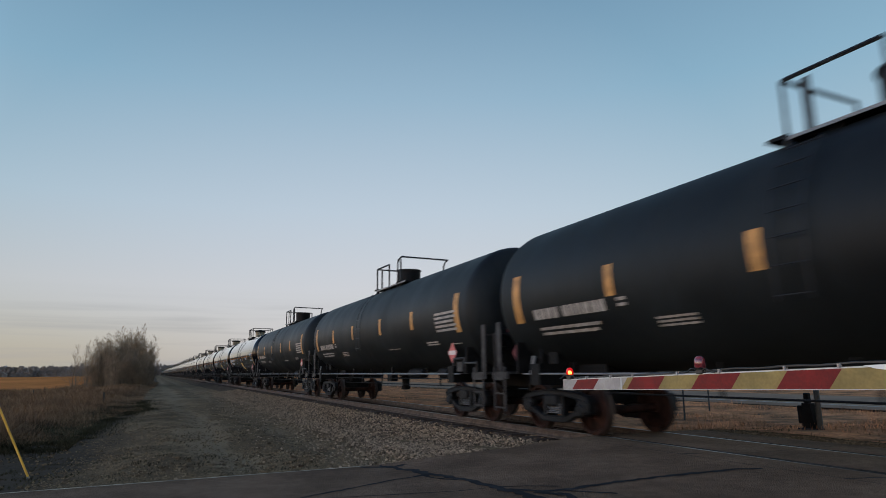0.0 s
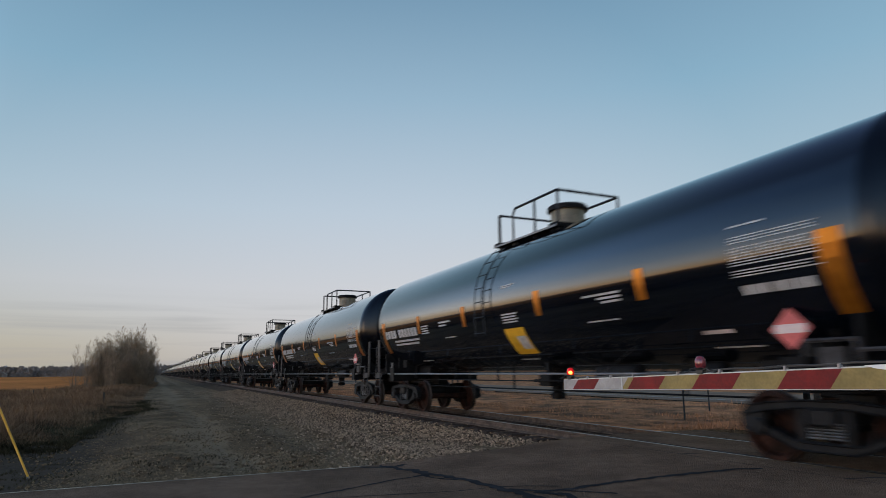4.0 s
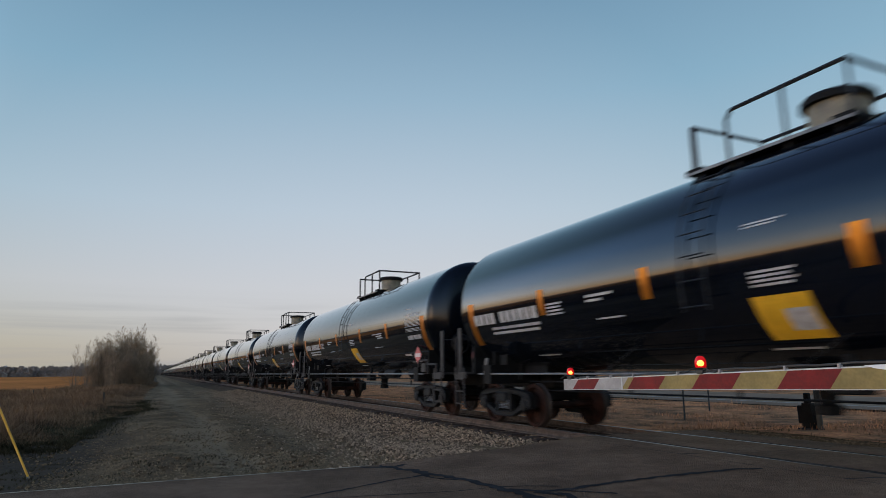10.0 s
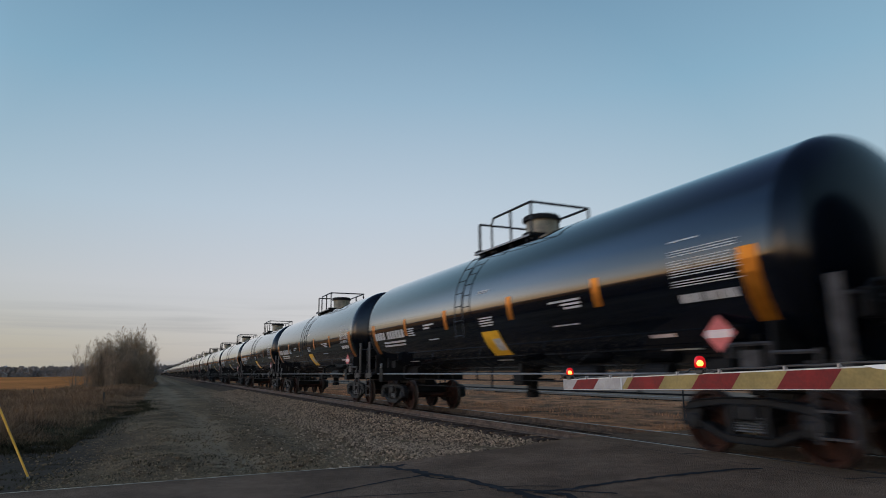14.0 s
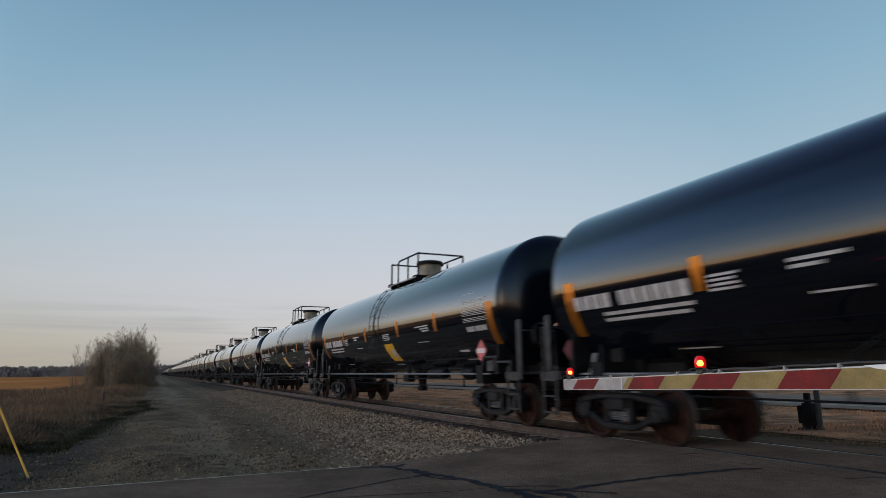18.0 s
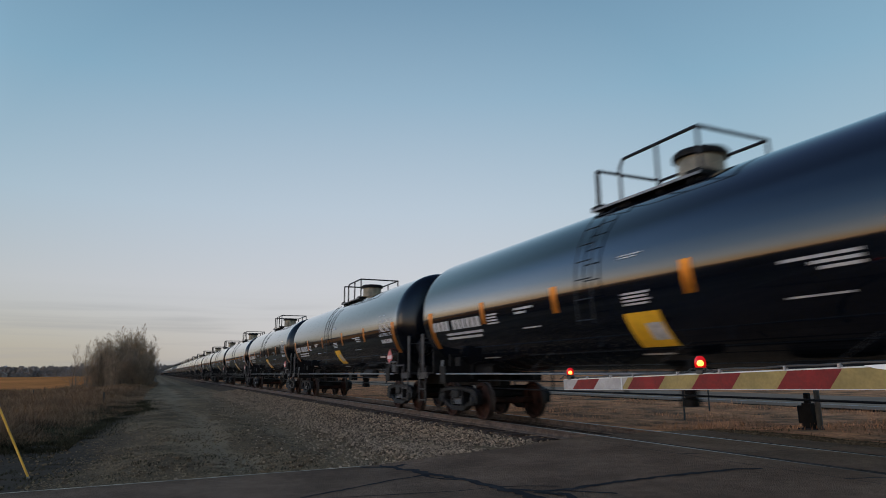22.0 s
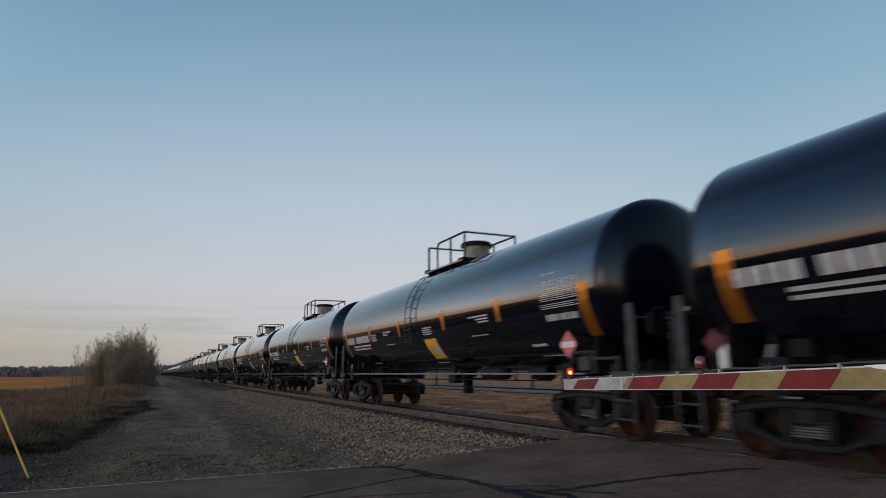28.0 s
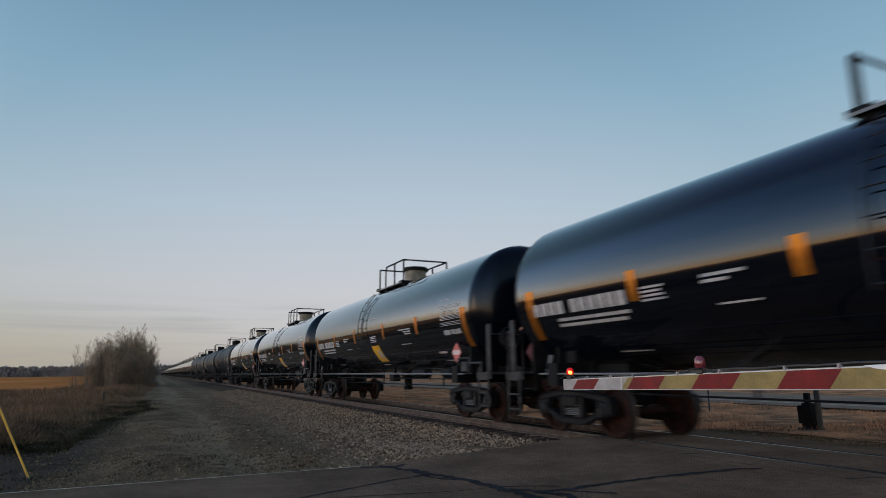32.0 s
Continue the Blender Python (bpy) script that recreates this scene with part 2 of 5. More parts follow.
def dirt_material():
    """Gravelly dirt: packed pale wheel tracks, rough brown soil between, darker soil colour towards the grass."""
    m = material("gravelly_dirt", (0.192, 0.129, 0.070), 0.95, vary=0.45, scale=0.7, bump=1.0, bump_scale=9, spec=0.05, second=(0.108, 0.073, 0.040), speckle=0.3)
    nt = m.node_tree
    N, K = nt.nodes, nt.links
    b = N["Principled BSDF"]
    base = b.inputs["Base Color"].links[0].from_socket
    tc = N.new("ShaderNodeTexCoord")
    mp = N.new("ShaderNodeMapping")
    mp.inputs["Scale"].default_value = (1.0, 0.45, 1.0)
    K.new(tc.outputs["Object"], mp.inputs[0])
    no = N.new("ShaderNodeTexNoise")
    no.inputs["Scale"].default_value, no.inputs["Detail"].default_value = 0.75, 5.0
    K.new(mp.outputs[0], no.inputs["Vector"])
    sep = N.new("ShaderNodeSeparateXYZ")
    K.new(tc.outputs["Object"], sep.inputs[0])

    def op(kind, p, q, r=None):
        n = N.new("ShaderNodeMath")
        n.operation = kind
        for k, v in enumerate((p, q) if r is None else (p, q, r)):
            if isinstance(v, (int, float)):
                n.inputs[k].default_value = v
            else:
                K.new(v, n.inputs[k])
        return n.outputs[0]

    def span(v, a0, a1, most):
        n = N.new("ShaderNodeMapRange")
        n.interpolation_type = "SMOOTHSTEP"
        n.inputs[1].default_value, n.inputs[2].default_value, n.inputs[3].default_value, n.inputs[4].default_value = a0, a1, 0.0, most
        K.new(v, n.inputs[0])
        return n.outputs[0]

    wander = op("MULTIPLY_ADD", op("SUBTRACT", no.outputs[0], 0.5), 3.2, sep.outputs[0])
    grass_side = span(op("MULTIPLY", wander, -1.0), 8.5, 9.9, 0.85)
    packed = op("ADD", span(op("ABSOLUTE", op("ADD", wander, 7.2), 0.0), 0.75, 0.2, 0.7), span(op("ABSOLUTE", op("ADD", wander, 5.1), 0.0), 0.6, 0.15, 0.45))
    col = base
    for share, c in ((packed, (0.235, 0.163, 0.096)), (grass_side, (0.036, 0.028, 0.021))):
        mx = N.new("ShaderNodeMix")
        mx.data_type = "RGBA"
        mx.inputs[7].default_value = (*c, 1)
        K.new(share, mx.inputs[0])
        K.new(col, mx.inputs[6])
        col = mx.outputs[2]
    K.new(col, b.inputs["Base Color"])
    return m


M["dirt"] = dirt_material()


# ------------------------------------------------------------------ mesh helpers
def part(name, bm, mat, parent=None, label="", smooth=False):
    """One mesh object out of a bmesh, under a thing or a part."""
    me = bpy.data.meshes.new(name)
    bm.normal_update()
    bm.to_mesh(me)
    bm.free()
    if smooth:
        me.polygons.foreach_set("use_smooth", [True] * len(me.polygons))
    for x in (mat if isinstance(mat, (list, tuple)) else [mat]):
        me.materials.append(x)
    ob = new(name, me)
    if parent is not None:
        ob.parent = parent
    if label:
        tagged(ob, label)
    return ob


def raw(name, verts, faces, mat, parent=None, smooth=False):
    me = bpy.data.meshes.new(name)
    me.from_pydata(verts, [], faces)
    me.validate()
    if smooth:
        me.polygons.foreach_set("use_smooth", [True] * len(me.polygons))
    me.materials.append(mat)
    ob = new(name, me)
    if parent is not None:
        ob.parent = parent
    return ob


def add_box(bm, c, s, bevel=0.0, m=None, mi=0):
    g = bmesh.ops.create_cube(bm, size=1.0, matrix=(m or Matrix.Identity(4)) @ Matrix.Translation(c) @ Matrix.Diagonal((*s, 1)))
    vs = g["verts"]
    fs = {f for v in vs for f in v.link_faces}
    for f in fs:
        f.material_index = mi
    if bevel:
        es = {e for v in vs for e in v.link_edges}
        bmesh.ops.bevel(bm, geom=list(es), offset=bevel, segments=1, affect="EDGES", profile=0.5)
    return vs


def add_tube(bm, p0, p1, r0, r1=None, seg=8, caps=True, mi=0):
    p0, p1 = Vector(p0), Vector(p1)
    r1 = r0 if r1 is None else r1
    d = p1 - p0
    q = d.to_track_quat("Z", "Y").to_matrix()
    rings = []
    for p, r in ((p0, r0), (p1, r1)):
        rings.append([bm.verts.new(p + q @ Vector((r * math.cos(2 * math.pi * k / seg), r * math.sin(2 * math.pi * k / seg), 0))) for k in range(seg)])
    for k in range(seg):
        f = bm.faces.new((rings[0][k], rings[0][(k + 1) % seg], rings[1][(k + 1) % seg], rings[1][k]))
        f.material_index = mi
    if caps:
        bm.faces.new(rings[0][::-1]).material_index = mi
        bm.faces.new(rings[1]).material_index = mi


def add_path(bm, pts, r, seg=6):
    for a, b in zip(pts, pts[1:]):
        add_tube(bm, a, b, r, seg=seg)


def add_revolve(bm, profile, axis, centre=(0, 0, 0), seg=32, mi=0):
    """Turn (radius, along) pairs about an axis letter through centre; closed where the radius is 0."""
    rings = []
    for r, a in profile:
        ring = []
        for k in range(seg if r > 1e-6 else 1):
            t = 2 * math.pi * k / seg
            u, v = r * math.cos(t), r * math.sin(t)
            p = {"x": (a, u, v), "y": (v, a, u), "z": (u, v, a)}[axis]
            ring.append(bm.verts.new(Vector(p) + Vector(centre)))
        rings.append(ring)
    for A, B in zip(rings, rings[1:]):
        for k in range(seg):
            a, b = A[k % len(A)], A[(k + 1) % len(A)]
            c, d = B[(k + 1) % len(B)], B[k % len(B)]
            f = bm.faces.new([x for i, x in enumerate((a, b, c, d)) if x not in (a, b, c, d)[:i]])
            f.material_index = mi


def add_prism(bm, pts, x0, x1, mi=0):
    """A flat outline in (y, z), drawn out from x0 to x1."""
    A = [bm.verts.new((x0, y, z)) for y, z in pts]
    B = [bm.verts.new((x1, y, z)) for y, z in pts]
    n = len(pts)
    bm.faces.new(A[::-1]).material_index = mi
    bm.faces.new(B).material_index = mi
    for k in range(n):
        bm.faces.new((A[k], A[(k + 1) % n], B[(k + 1) % n], B[k])).material_index = mi


def thing(name, label, category, group="", kind="", at=None):
    ob = tagged(new(name), label, category, group, kind)
    ob.empty_display_size = 0.2
    if at is not None:
        ob.matrix_basis = at
    return ob


# ------------------------------------------------------------------ tank cars
TR, TZ = 1.597, 2.772        # tank radius, height of its axis over the rail
CAR = 18.197                   # coupled length
WHEEL = 0.457


def add_patch(bm, y0, y1, a0, a1, proud=0.006, slant=0.0, n=6, mi=0):
    """A piece of the tank's skin on the side towards -x, from y0 to y1 and from angle a0 up to a1 (degrees from level)."""
    rows = []
    for i in range(n + 1):
        t = i / n
        a = radians(a0 + (a1 - a0) * t)
        r = TR + proud
        sh = slant * (1 - t)
        rows.append([bm.verts.new((-r * math.cos(a), y + sh, TZ + r * math.sin(a))) for y in (y0, y1)])
    for A, B in zip(rows, rows[1:]):
        bm.faces.new((A[0], A[1], B[1], B[0])).material_index = mi


def side_patch(name, mat, car, y0, y1, a0, a1, slant=0.0, proud=0.006):
    bm = bmesh.new()
    add_patch(bm, y0, y1, a0, a1, proud, slant)
    return part(name, bm, mat, car)


def side_bars(name, mat, car, y0, y1, a0, a1, rows, ends=(), proud=0.006, fill=0.55):
    """Rows of lettering too small to read, as bars; ends: how far along each row runs."""
    bm = bmesh.new()
    step = (a1 - a0) / rows
    for k in range(rows):
        e = ends[k % len(ends)] if ends else 1.0
        top = a1 - k * step
        if e:
            add_patch(bm, y0, y0 + (y1 - y0) * e, top - step * fill, top, proud, n=2)
    return tagged(part(name, bm, mat, car), kind="stuff" if rows > 1 else "")


def side_letters(name, mat, car, y0, y1, a0, a1, widths, proud=0.006):
    """A row of large characters as blocks, with gaps."""
    bm = bmesh.new()
    total = sum(abs(w) for w in widths)
    y = y0
    for w in widths:
        d = (y1 - y0) * abs(w) / total
        if w > 0:
            add_patch(bm, y + d * 0.09, y + d * 0.91, a0, a1, proud, n=3)
        y += d
    return tagged(part(name, bm, mat, car), kind="stuff")


def wheelset(car, y):
    bm = bmesh.new()
    add_revolve(bm, [(0, -1.08), (0.075, -1.08), (0.075, -0.8), (0.085, -0.6), (0.08, 0.0), (0.085, 0.6), (0.075, 0.8), (0.075, 1.08), (0, 1.08)], "x", seg=12)
    ax = part("axle", bm, M["wheel"], car, smooth=True)
    ax.location = (0, y, WHEEL)
    for s in (-1, 1):
        bm = bmesh.new()
        prof = [(0.10, -0.09), (0.14, -0.08), (0.16, -0.03), (0.36, 0.0), (0.39, -0.07), (WHEEL, -0.065)]
        add_revolve(bm, [(r, s * (0.755 - a)) for r, a in prof], "x", seg=28)
        add_revolve(bm, [(WHEEL, s * 0.82), (WHEEL + 0.004, s * 0.73), (WHEEL + 0.027, s * 0.715), (WHEEL + 0.022, s * 0.69)], "x", seg=28, mi=1)
        add_revolve(bm, [(WHEEL + 0.022, s * 0.69), (0.39, s * 0.70), (0.36, s * 0.735), (0.16, s * 0.71), (0.10, s * 0.68)], "x", seg=28)
        # two handling holes in the plate make the turning visible
        for k in (0, 1):
            add_tube(bm, (s * 0.742, 0.27 * (1 - 2 * k), 0), (s * 0.77, 0.27 * (1 - 2 * k), 0), 0.03, seg=8)
        part("wheel", bm, [M["wheel"], M["tread"]], ax, smooth=False)
    return ax


CAST_Y = (-1.14, -1.04, -0.78, -0.66, -0.42, -0.34, -0.24, 0.24, 0.34, 0.42, 0.66, 0.78, 1.04, 1.14)
CAST_Z = ((0.63, 0.57, 0.46, 0.41), (0.73, 0.61, 0.45, 0.38), (0.78, 0.65, 0.47, 0.37), (0.79, 0.67, 0.44, 0.32), (0.81, 0.70, 0.34, 0.22), (0.82, 0.71, 0.32, 0.20), (0.82, 0.71, 0.32, 0.20))
CAST_Z = CAST_Z + CAST_Z[::-1]


def casting_line(k):
    return [(a, z[k]) for a, z in zip(CAST_Y, CAST_Z)]


def add_casting(bm, x0, x1, yc):
    """A side frame: one casting with open windows, out of filled cells between chord lines."""
    ys, levels = CAST_Y, CAST_Z
    fill = {(i, j) for i in range(13) for j in range(3) if j != 1 or i in (0, 1, 5, 7, 11, 12)}
    x0, x1 = min(x0, x1), max(x0, x1)
    cache = {}

    def v(i, j, x):
        if (i, j, x) not in cache:
            cache[(i, j, x)] = bm.verts.new((x, yc + ys[i], levels[i][j]))
        return cache[(i, j, x)]

    for i, j in fill:
        for x in (x0, x1):
            bm.faces.new((v(i, j, x), v(i + 1, j, x), v(i + 1, j + 1, x), v(i, j + 1, x)))
        for (di, dj), a, b in (((-1, 0), (0, 0), (0, 1)), ((1, 0), (1, 0), (1, 1)), ((0, -1), (0, 0), (1, 0)), ((0, 1), (0, 1), (1, 1))):
            if (i + di, j + dj) not in fill:
                p, q = (i + a[0], j + a[1]), (i + b[0], j + b[1])
                bm.faces.new((v(*p, x0), v(*q, x0), v(*q, x1), v(*p, x1)))
    bmesh.ops.recalc_face_normals(bm, faces=bm.faces)


def truck(car, yc, detail=True):
    for s in (-1, 1):
        bm = bmesh.new()
        add_casting(bm, s * 0.95, s * 1.09, yc)
        # raised lips along the chords
        xo = s * 1.095
        for lvl in (0, 1, 2, 3):
            row = [(xo, yc + a, z - 0.012 if lvl in (0, 2) else z + 0.012) for a, z in casting_line(lvl)]
            for p0, p1 in zip(row, row[1:]):
                add_tube(bm, p0, p1, 0.013, seg=4, caps=False)
        sf = part("side_frame", bm, M["truck"], car)
        if detail:
            bm = bmesh.new()
            for dy in (-0.2, 0.0, 0.2):
                for k in range(6):
                    add_revolve(bm, [(0.055, 0.36 + k * 0.035), (0.075, 0.372 + k * 0.035), (0.055, 0.386 + k * 0.035)], "z", (s * 1.03, yc + dy * 0.75, 0), 10)
            tagged(part("spring_nest", bm, M["rail_pipe"], sf), kind="stuff")
            for dy in (-0.89, 0.89):
                bm = bmesh.new()
                add_revolve(bm, [(0.12, 0), (0.12, s * 0.06), (0.09, s * 0.075), (0.03, s * 0.08), (0.0, s * 0.08)], "x", (s * 1.06, yc + dy, WHEEL), 14)
                part("bearing_cap", bm, M["truck"], sf)
    bm = bmesh.new()
    add_box(bm, (0, yc, 0.62), (2.3, 0.36, 0.22), 0.03)
    add_box(bm, (0, yc, 0.80), (0.8, 0.5, 0.16), 0.02)
    part("truck_bolster", bm, M["truck"], car)
    bm = bmesh.new()
    for dy in (-0.42, 0.42):
        add_box(bm, (0, yc + dy, 0.42), (1.7, 0.07, 0.13))
        for s in (-1, 1):
            add_box(bm, (s * 0.74, yc + dy * 1.06, 0.44), (0.1, 0.07, 0.28))
    part("brake_beam", bm, M["under"], car)


def tank_profile():
    """Radius along the axis: a straight shell with domed ends."""
    y0, depth = 7.96, 0.60
    p = [(TR * math.sqrt(max(0.0, 1 - t ** 2.3)), -y0 - depth * t) for t in (1.0, 0.985, 0.95, 0.88, 0.78, 0.66, 0.52, 0.37, 0.22, 0.1, 0.0)]
    q = [(TR, y) for y in np.linspace(-7.7, 7.7, 9)]
    return p + q + [(r, -y) for r, y in p[::-1]]


def tank_car(kind, near=True):
    """A tank car, standing on the rails with its middle at the origin; its leading end points to -y."""
    gloss = kind == "gloss"
    label = ("glossy black tank car with amber strips and tan top housing" if gloss else
             "weathered matt black tank car with faded amber strips")
    car = thing("tank_car", label, "tank car", "cars of the train")
    seg = 72 if near else 32
    bm = bmesh.new()
    add_revolve(bm, tank_profile(), "y", (0, 0, TZ), seg)
    if gloss:
        for f in bm.faces:
            f.material_index = 1 if abs(f.calc_center_median().y) > 7.98 else 0
    tank = part("tank", bm, [M["gloss"], M["head"]] if gloss else M["matte"], car, smooth=True)
    white = M["white"] if gloss else M["white_old"]
    pipe = M["black_pipe"]
    body = M["under"]
    # amber strips
    tape = M["orange"] if gloss else M["tape_old"]
    for y in (-7.62, -4.54, -1.63, 1.66, 4.54, 7.52):
        end = abs(y) > 7
        if gloss:
            a0, a1, w = (-37, 0, 0.28) if end else (-18, 0, 0.20)
        else:
            a0, a1, w = (-22, 14, 0.28) if end else (-12.6, 6.6, 0.22)
            y = y * 0.985
        side_patch("reflector_strip", tape, car, y - w / 2, y + w / 2, a0, a1)
    # lettering
    if gloss:
        side_letters("reporting_mark", white, car, 7.45, 4.72, -19, -10.2, [1, 1, 1, 1, -0.7, 1, 1, 1, 1, 1, 1])
        side_bars("weight_stencil", white, car, 6.7, 4.72, -30, -22, 2, (1.0, 0.94))
        side_patch("yellow_panel", M["yellow"], car, -0.90, -0.11, -49, -24.5)
        side_patch("panel_square", M["white"], car, -0.85, -0.50, -43.5, -31.5, proud=0.010)
        side_bars("stencil", white, car, -4.06, -3.09, -17.5, -10, 3, (1.0, 0.62, 0.5)[::1])
        if near:
            side_bars("stencil", white, car, 4.38, 3.88, -20, -10.5, 4, (1.0, 0.86, 0.95))
            side_bars("stencil", white, car, 5.5, 4.78, -53, -50.8, 1)
            side_bars("stencil", white, car, 3.15, 2.43, -15.5, -9.5, 2, (1.0, 0.6))
            side_bars("stencil", white, car, 2.98, 2.32, -27, -25, 1)
            side_bars("stencil", white, car, -0.2, -0.82, -21, -12.5, 4, (1.0, 0.9))
            side_bars("stencil", white, car, 0.05, -0.65, -57.5, -54.5, 1)
            side_bars("stencil", white, car, -0.19, -0.84, 7.0, 10.0, 2, (0.9, 0.7))
            side_bars("stencil", white, car, -3.04, -3.84, -28.4, -26.6, 1)
            side_bars("data_block", white, car, -6.28, -7.5, -15, 5.0, 15, (1.0, 0.97, 0.99, 0.0, 0.95, 0.88, 1.0, 0.93), fill=0.42)
            side_letters("capacity_stencil", white, car, -6.36, -7.36, -23, -18.4, [1, 1, 1, -0.4, 1, 1, 1, 1])
            side_bars("stencil", white, car, -6.27, -6.83, 9.0, 10.6, 1)
            side_patch("red_stencil", M["placard_pink"], car, -5.9, -5.4, -42.3, -39.8)
            side_bars("stencil", white, car, -5.41, -6.2, -53.8, -51.5, 1)
    else:
        side_letters("reporting_mark", white, car, 6.87, 4.65, -21, -13.5, [1, 1, 1, 1, -0.5, 1, 1, 1, 1, 1, 1])
        side_bars("weight_stencil", white, car, 6.8, 4.95, -35, -27, 2, (1.0, 0.94))
        side_bars("stencil", white, car, 4.35, 4.15, -21, -14, 2)
        if near:
            side_bars("stencil", white, car, 3.62, 2.83, -36, -28.5, 3)
            side_bars("data_block", white, car, -6.15, -7.45, -21, -1, 5, (1.0, 0.98, 0.9))
            side_bars("stencil", white, car, -1.9, -3.0, -33.5, -31.5, 1)
            side_bars("stencil", white, car, -5.2, -6.0, -33, -28, 2)
            side_bars("stencil", white, car, -6.7, -7.4, -34, -32, 1)
    # diamond placards on brackets at both ends
    for px, py, pz in ((-1.40, -6.9, 1.68),):
        pr = 0.26
        bm = bmesh.new()
        add_prism(bm, [(py - pr, pz), (py, pz + pr), (py + pr, pz), (py, pz - pr)], px - 0.012, px)
        plac = part("placard", bm, M["placard"], car, "red and white diamond placard")
        bm = bmesh.new()
        add_prism(bm, [(py - 0.20, pz - 0.055), (py + 0.20, pz - 0.055), (py + 0.20, pz + 0.055), (py - 0.20, pz + 0.055)], px - 0.018, px - 0.0125)
        part("placard_band", bm, M["placard_pink"], plac)
        bm = bmesh.new()
        add_box(bm, (px + 0.02, py, pz - 0.26), (0.03, 0.04, 0.62))
        part("placard_bracket", bm, body, plac)
    if near:
        # trailing placard, coloured dark for the shade where it hangs
        bm = bmesh.new()
        add_prism(bm, [(7.94, 1.60), (8.15, 1.81), (8.36, 1.60), (8.15, 1.39)], -1.162, -1.15)
        plac = part("placard", bm, M["placard_shaded"], car, "red diamond placard in a darkened shade colour")
        bm = bmesh.new()
        add_box(bm, (-1.13, 8.15, 1.40), (0.03, 0.04, 0.5))
        part("placard_bracket", bm, body, plac)
        # light steel brackets and step frames by the end platforms
        bm = bmesh.new()
        for p0, p1 in (((-1.46, -7.08, 1.16), (-1.46, -7.08, 1.52)), ((-1.46, -7.70, 1.16), (-1.46, -7.70, 1.52)), ((-1.46, -8.32, 1.16), (-1.46, -8.32, 1.44)),
                       ((-1.46, -7.08, 1.52), (-1.46, -7.70, 1.52)), ((-1.46, -7.70, 1.40), (-1.46, -8.32, 1.40))):
            add_tube(bm, p0, p1, 0.028, seg=6)
        add_box(bm, (-1.44, -7.4, 1.32), (0.03, 0.30, 0.24))
        tagged(part("step_frame", bm, M["end_steel"], car, "grey step frame"), kind="stuff")
        bm = bmesh.new()
        add_prism(bm, [(7.20, 1.14), (7.13, 1.14), (6.99, 1.50), (7.05, 1.50)], -1.47, -1.43)
        part("end_bracket", bm, M["rail_pipe"], car, "light grey bracket")
        bm = bmesh.new()
        add_box(bm, (-0.98, 8.72, 2.12), (0.16, 0.04, 0.07))
        part("red_marker", bm, M["lens_off"], car)
        if gloss:
            for y in (-3.9, -1.1, 2.4):
                bm = bmesh.new()
                add_tube(bm, (-1.46, y + 0.55, 1.14), (-TR * math.cos(radians(47)) - 0.02, y, TZ - TR * math.sin(radians(47))), 0.006, seg=5)
                part("tie_rod", bm, pipe, car)
    # top platform, housing and rails
    bm = bmesh.new()
    mid = 0.0 if gloss else -0.48
    for sx in (-0.55, 0.62):
        add_box(bm, (sx, mid, 4.28), (0.5, 2.7 if gloss else 3.0, 0.05))
    for sy in (-1.2, 1.2):
        add_box(bm, (0.0, sy, 4.33), (1.6, 0.32, 0.05))
    for sy in (-1.1, -0.4, 0.4, 1.1):
        for sx in (-0.72, 0.78):
            add_box(bm, (sx, sy, 4.20), (0.06, 0.06, 0.2))
    top = part("top_platform", bm, body, car)
    if near:
        bm = bmesh.new()
        add_box(bm, (-0.812, mid, 4.275), (0.012, 2.7 if gloss else 3.0, 0.045))
        part("platform_edge", bm, M["rail_pipe"], top, "light grey platform edge")
        bm = bmesh.new()
        add_box(bm, (-0.70, mid + 1.24, 4.66), (0.03, 0.13, 0.84), 0.01)
        part("grab_plate", bm, pipe, top)
    bm = bmesh.new()
    yd = -0.68 if gloss else -0.26
    if gloss:
        add_revolve(bm, [(0.39, 4.25), (0.39, 4.82)], "z", (0, yd, 0), 24)
        housing = part("valve_housing", bm, M["tan"], car, "tan cylindrical valve housing", smooth=True)
        bm = bmesh.new()
        add_revolve(bm, [(0.0, 4.80), (0.47, 4.80), (0.47, 4.88), (0.42, 4.93), (0.0, 4.95)], "z", (0, yd, 0), 24)
        part("lid", bm, body, housing)
        bm = bmesh.new()
        add_revolve(bm, [(0.62, 4.22), (0.62, 4.36), (0.44, 4.36)], "z", (0, yd, 0), 24)
        part("flange", bm, body, housing)
    else:
        add_revolve(bm, [(0.44, 4.2), (0.44, 4.90)], "z", (0, yd, 0), 24)
        housing = part("valve_housing", bm, body, car, smooth=True)
        bm = bmesh.new()
        add_revolve(bm, [(0.0, 4.89), (0.47, 4.89), (0.47, 4.93), (0.0, 4.97)], "z", (0, yd, 0), 24)
        part("lid", bm, body, housing)
    zt, zm, zb = 5.10, 4.70, 4.145
    xa, xb, ya, yb = -0.69, 0.98, 1.268 if gloss else 1.50, -1.268 if gloss else -1.42
    rr = 0.03 if near else 0.05
    loops = ([(xa, ya, zb), (xa, ya, zt), (xb, ya, zt), (xb, ya, zb)],
             [(xa, 0.60, zb), (xa, 0.60, zt - 0.14), (xa, 0.50, zt), (xa, yb, zt), (xb, yb, zt), (xb, ya, zt)])
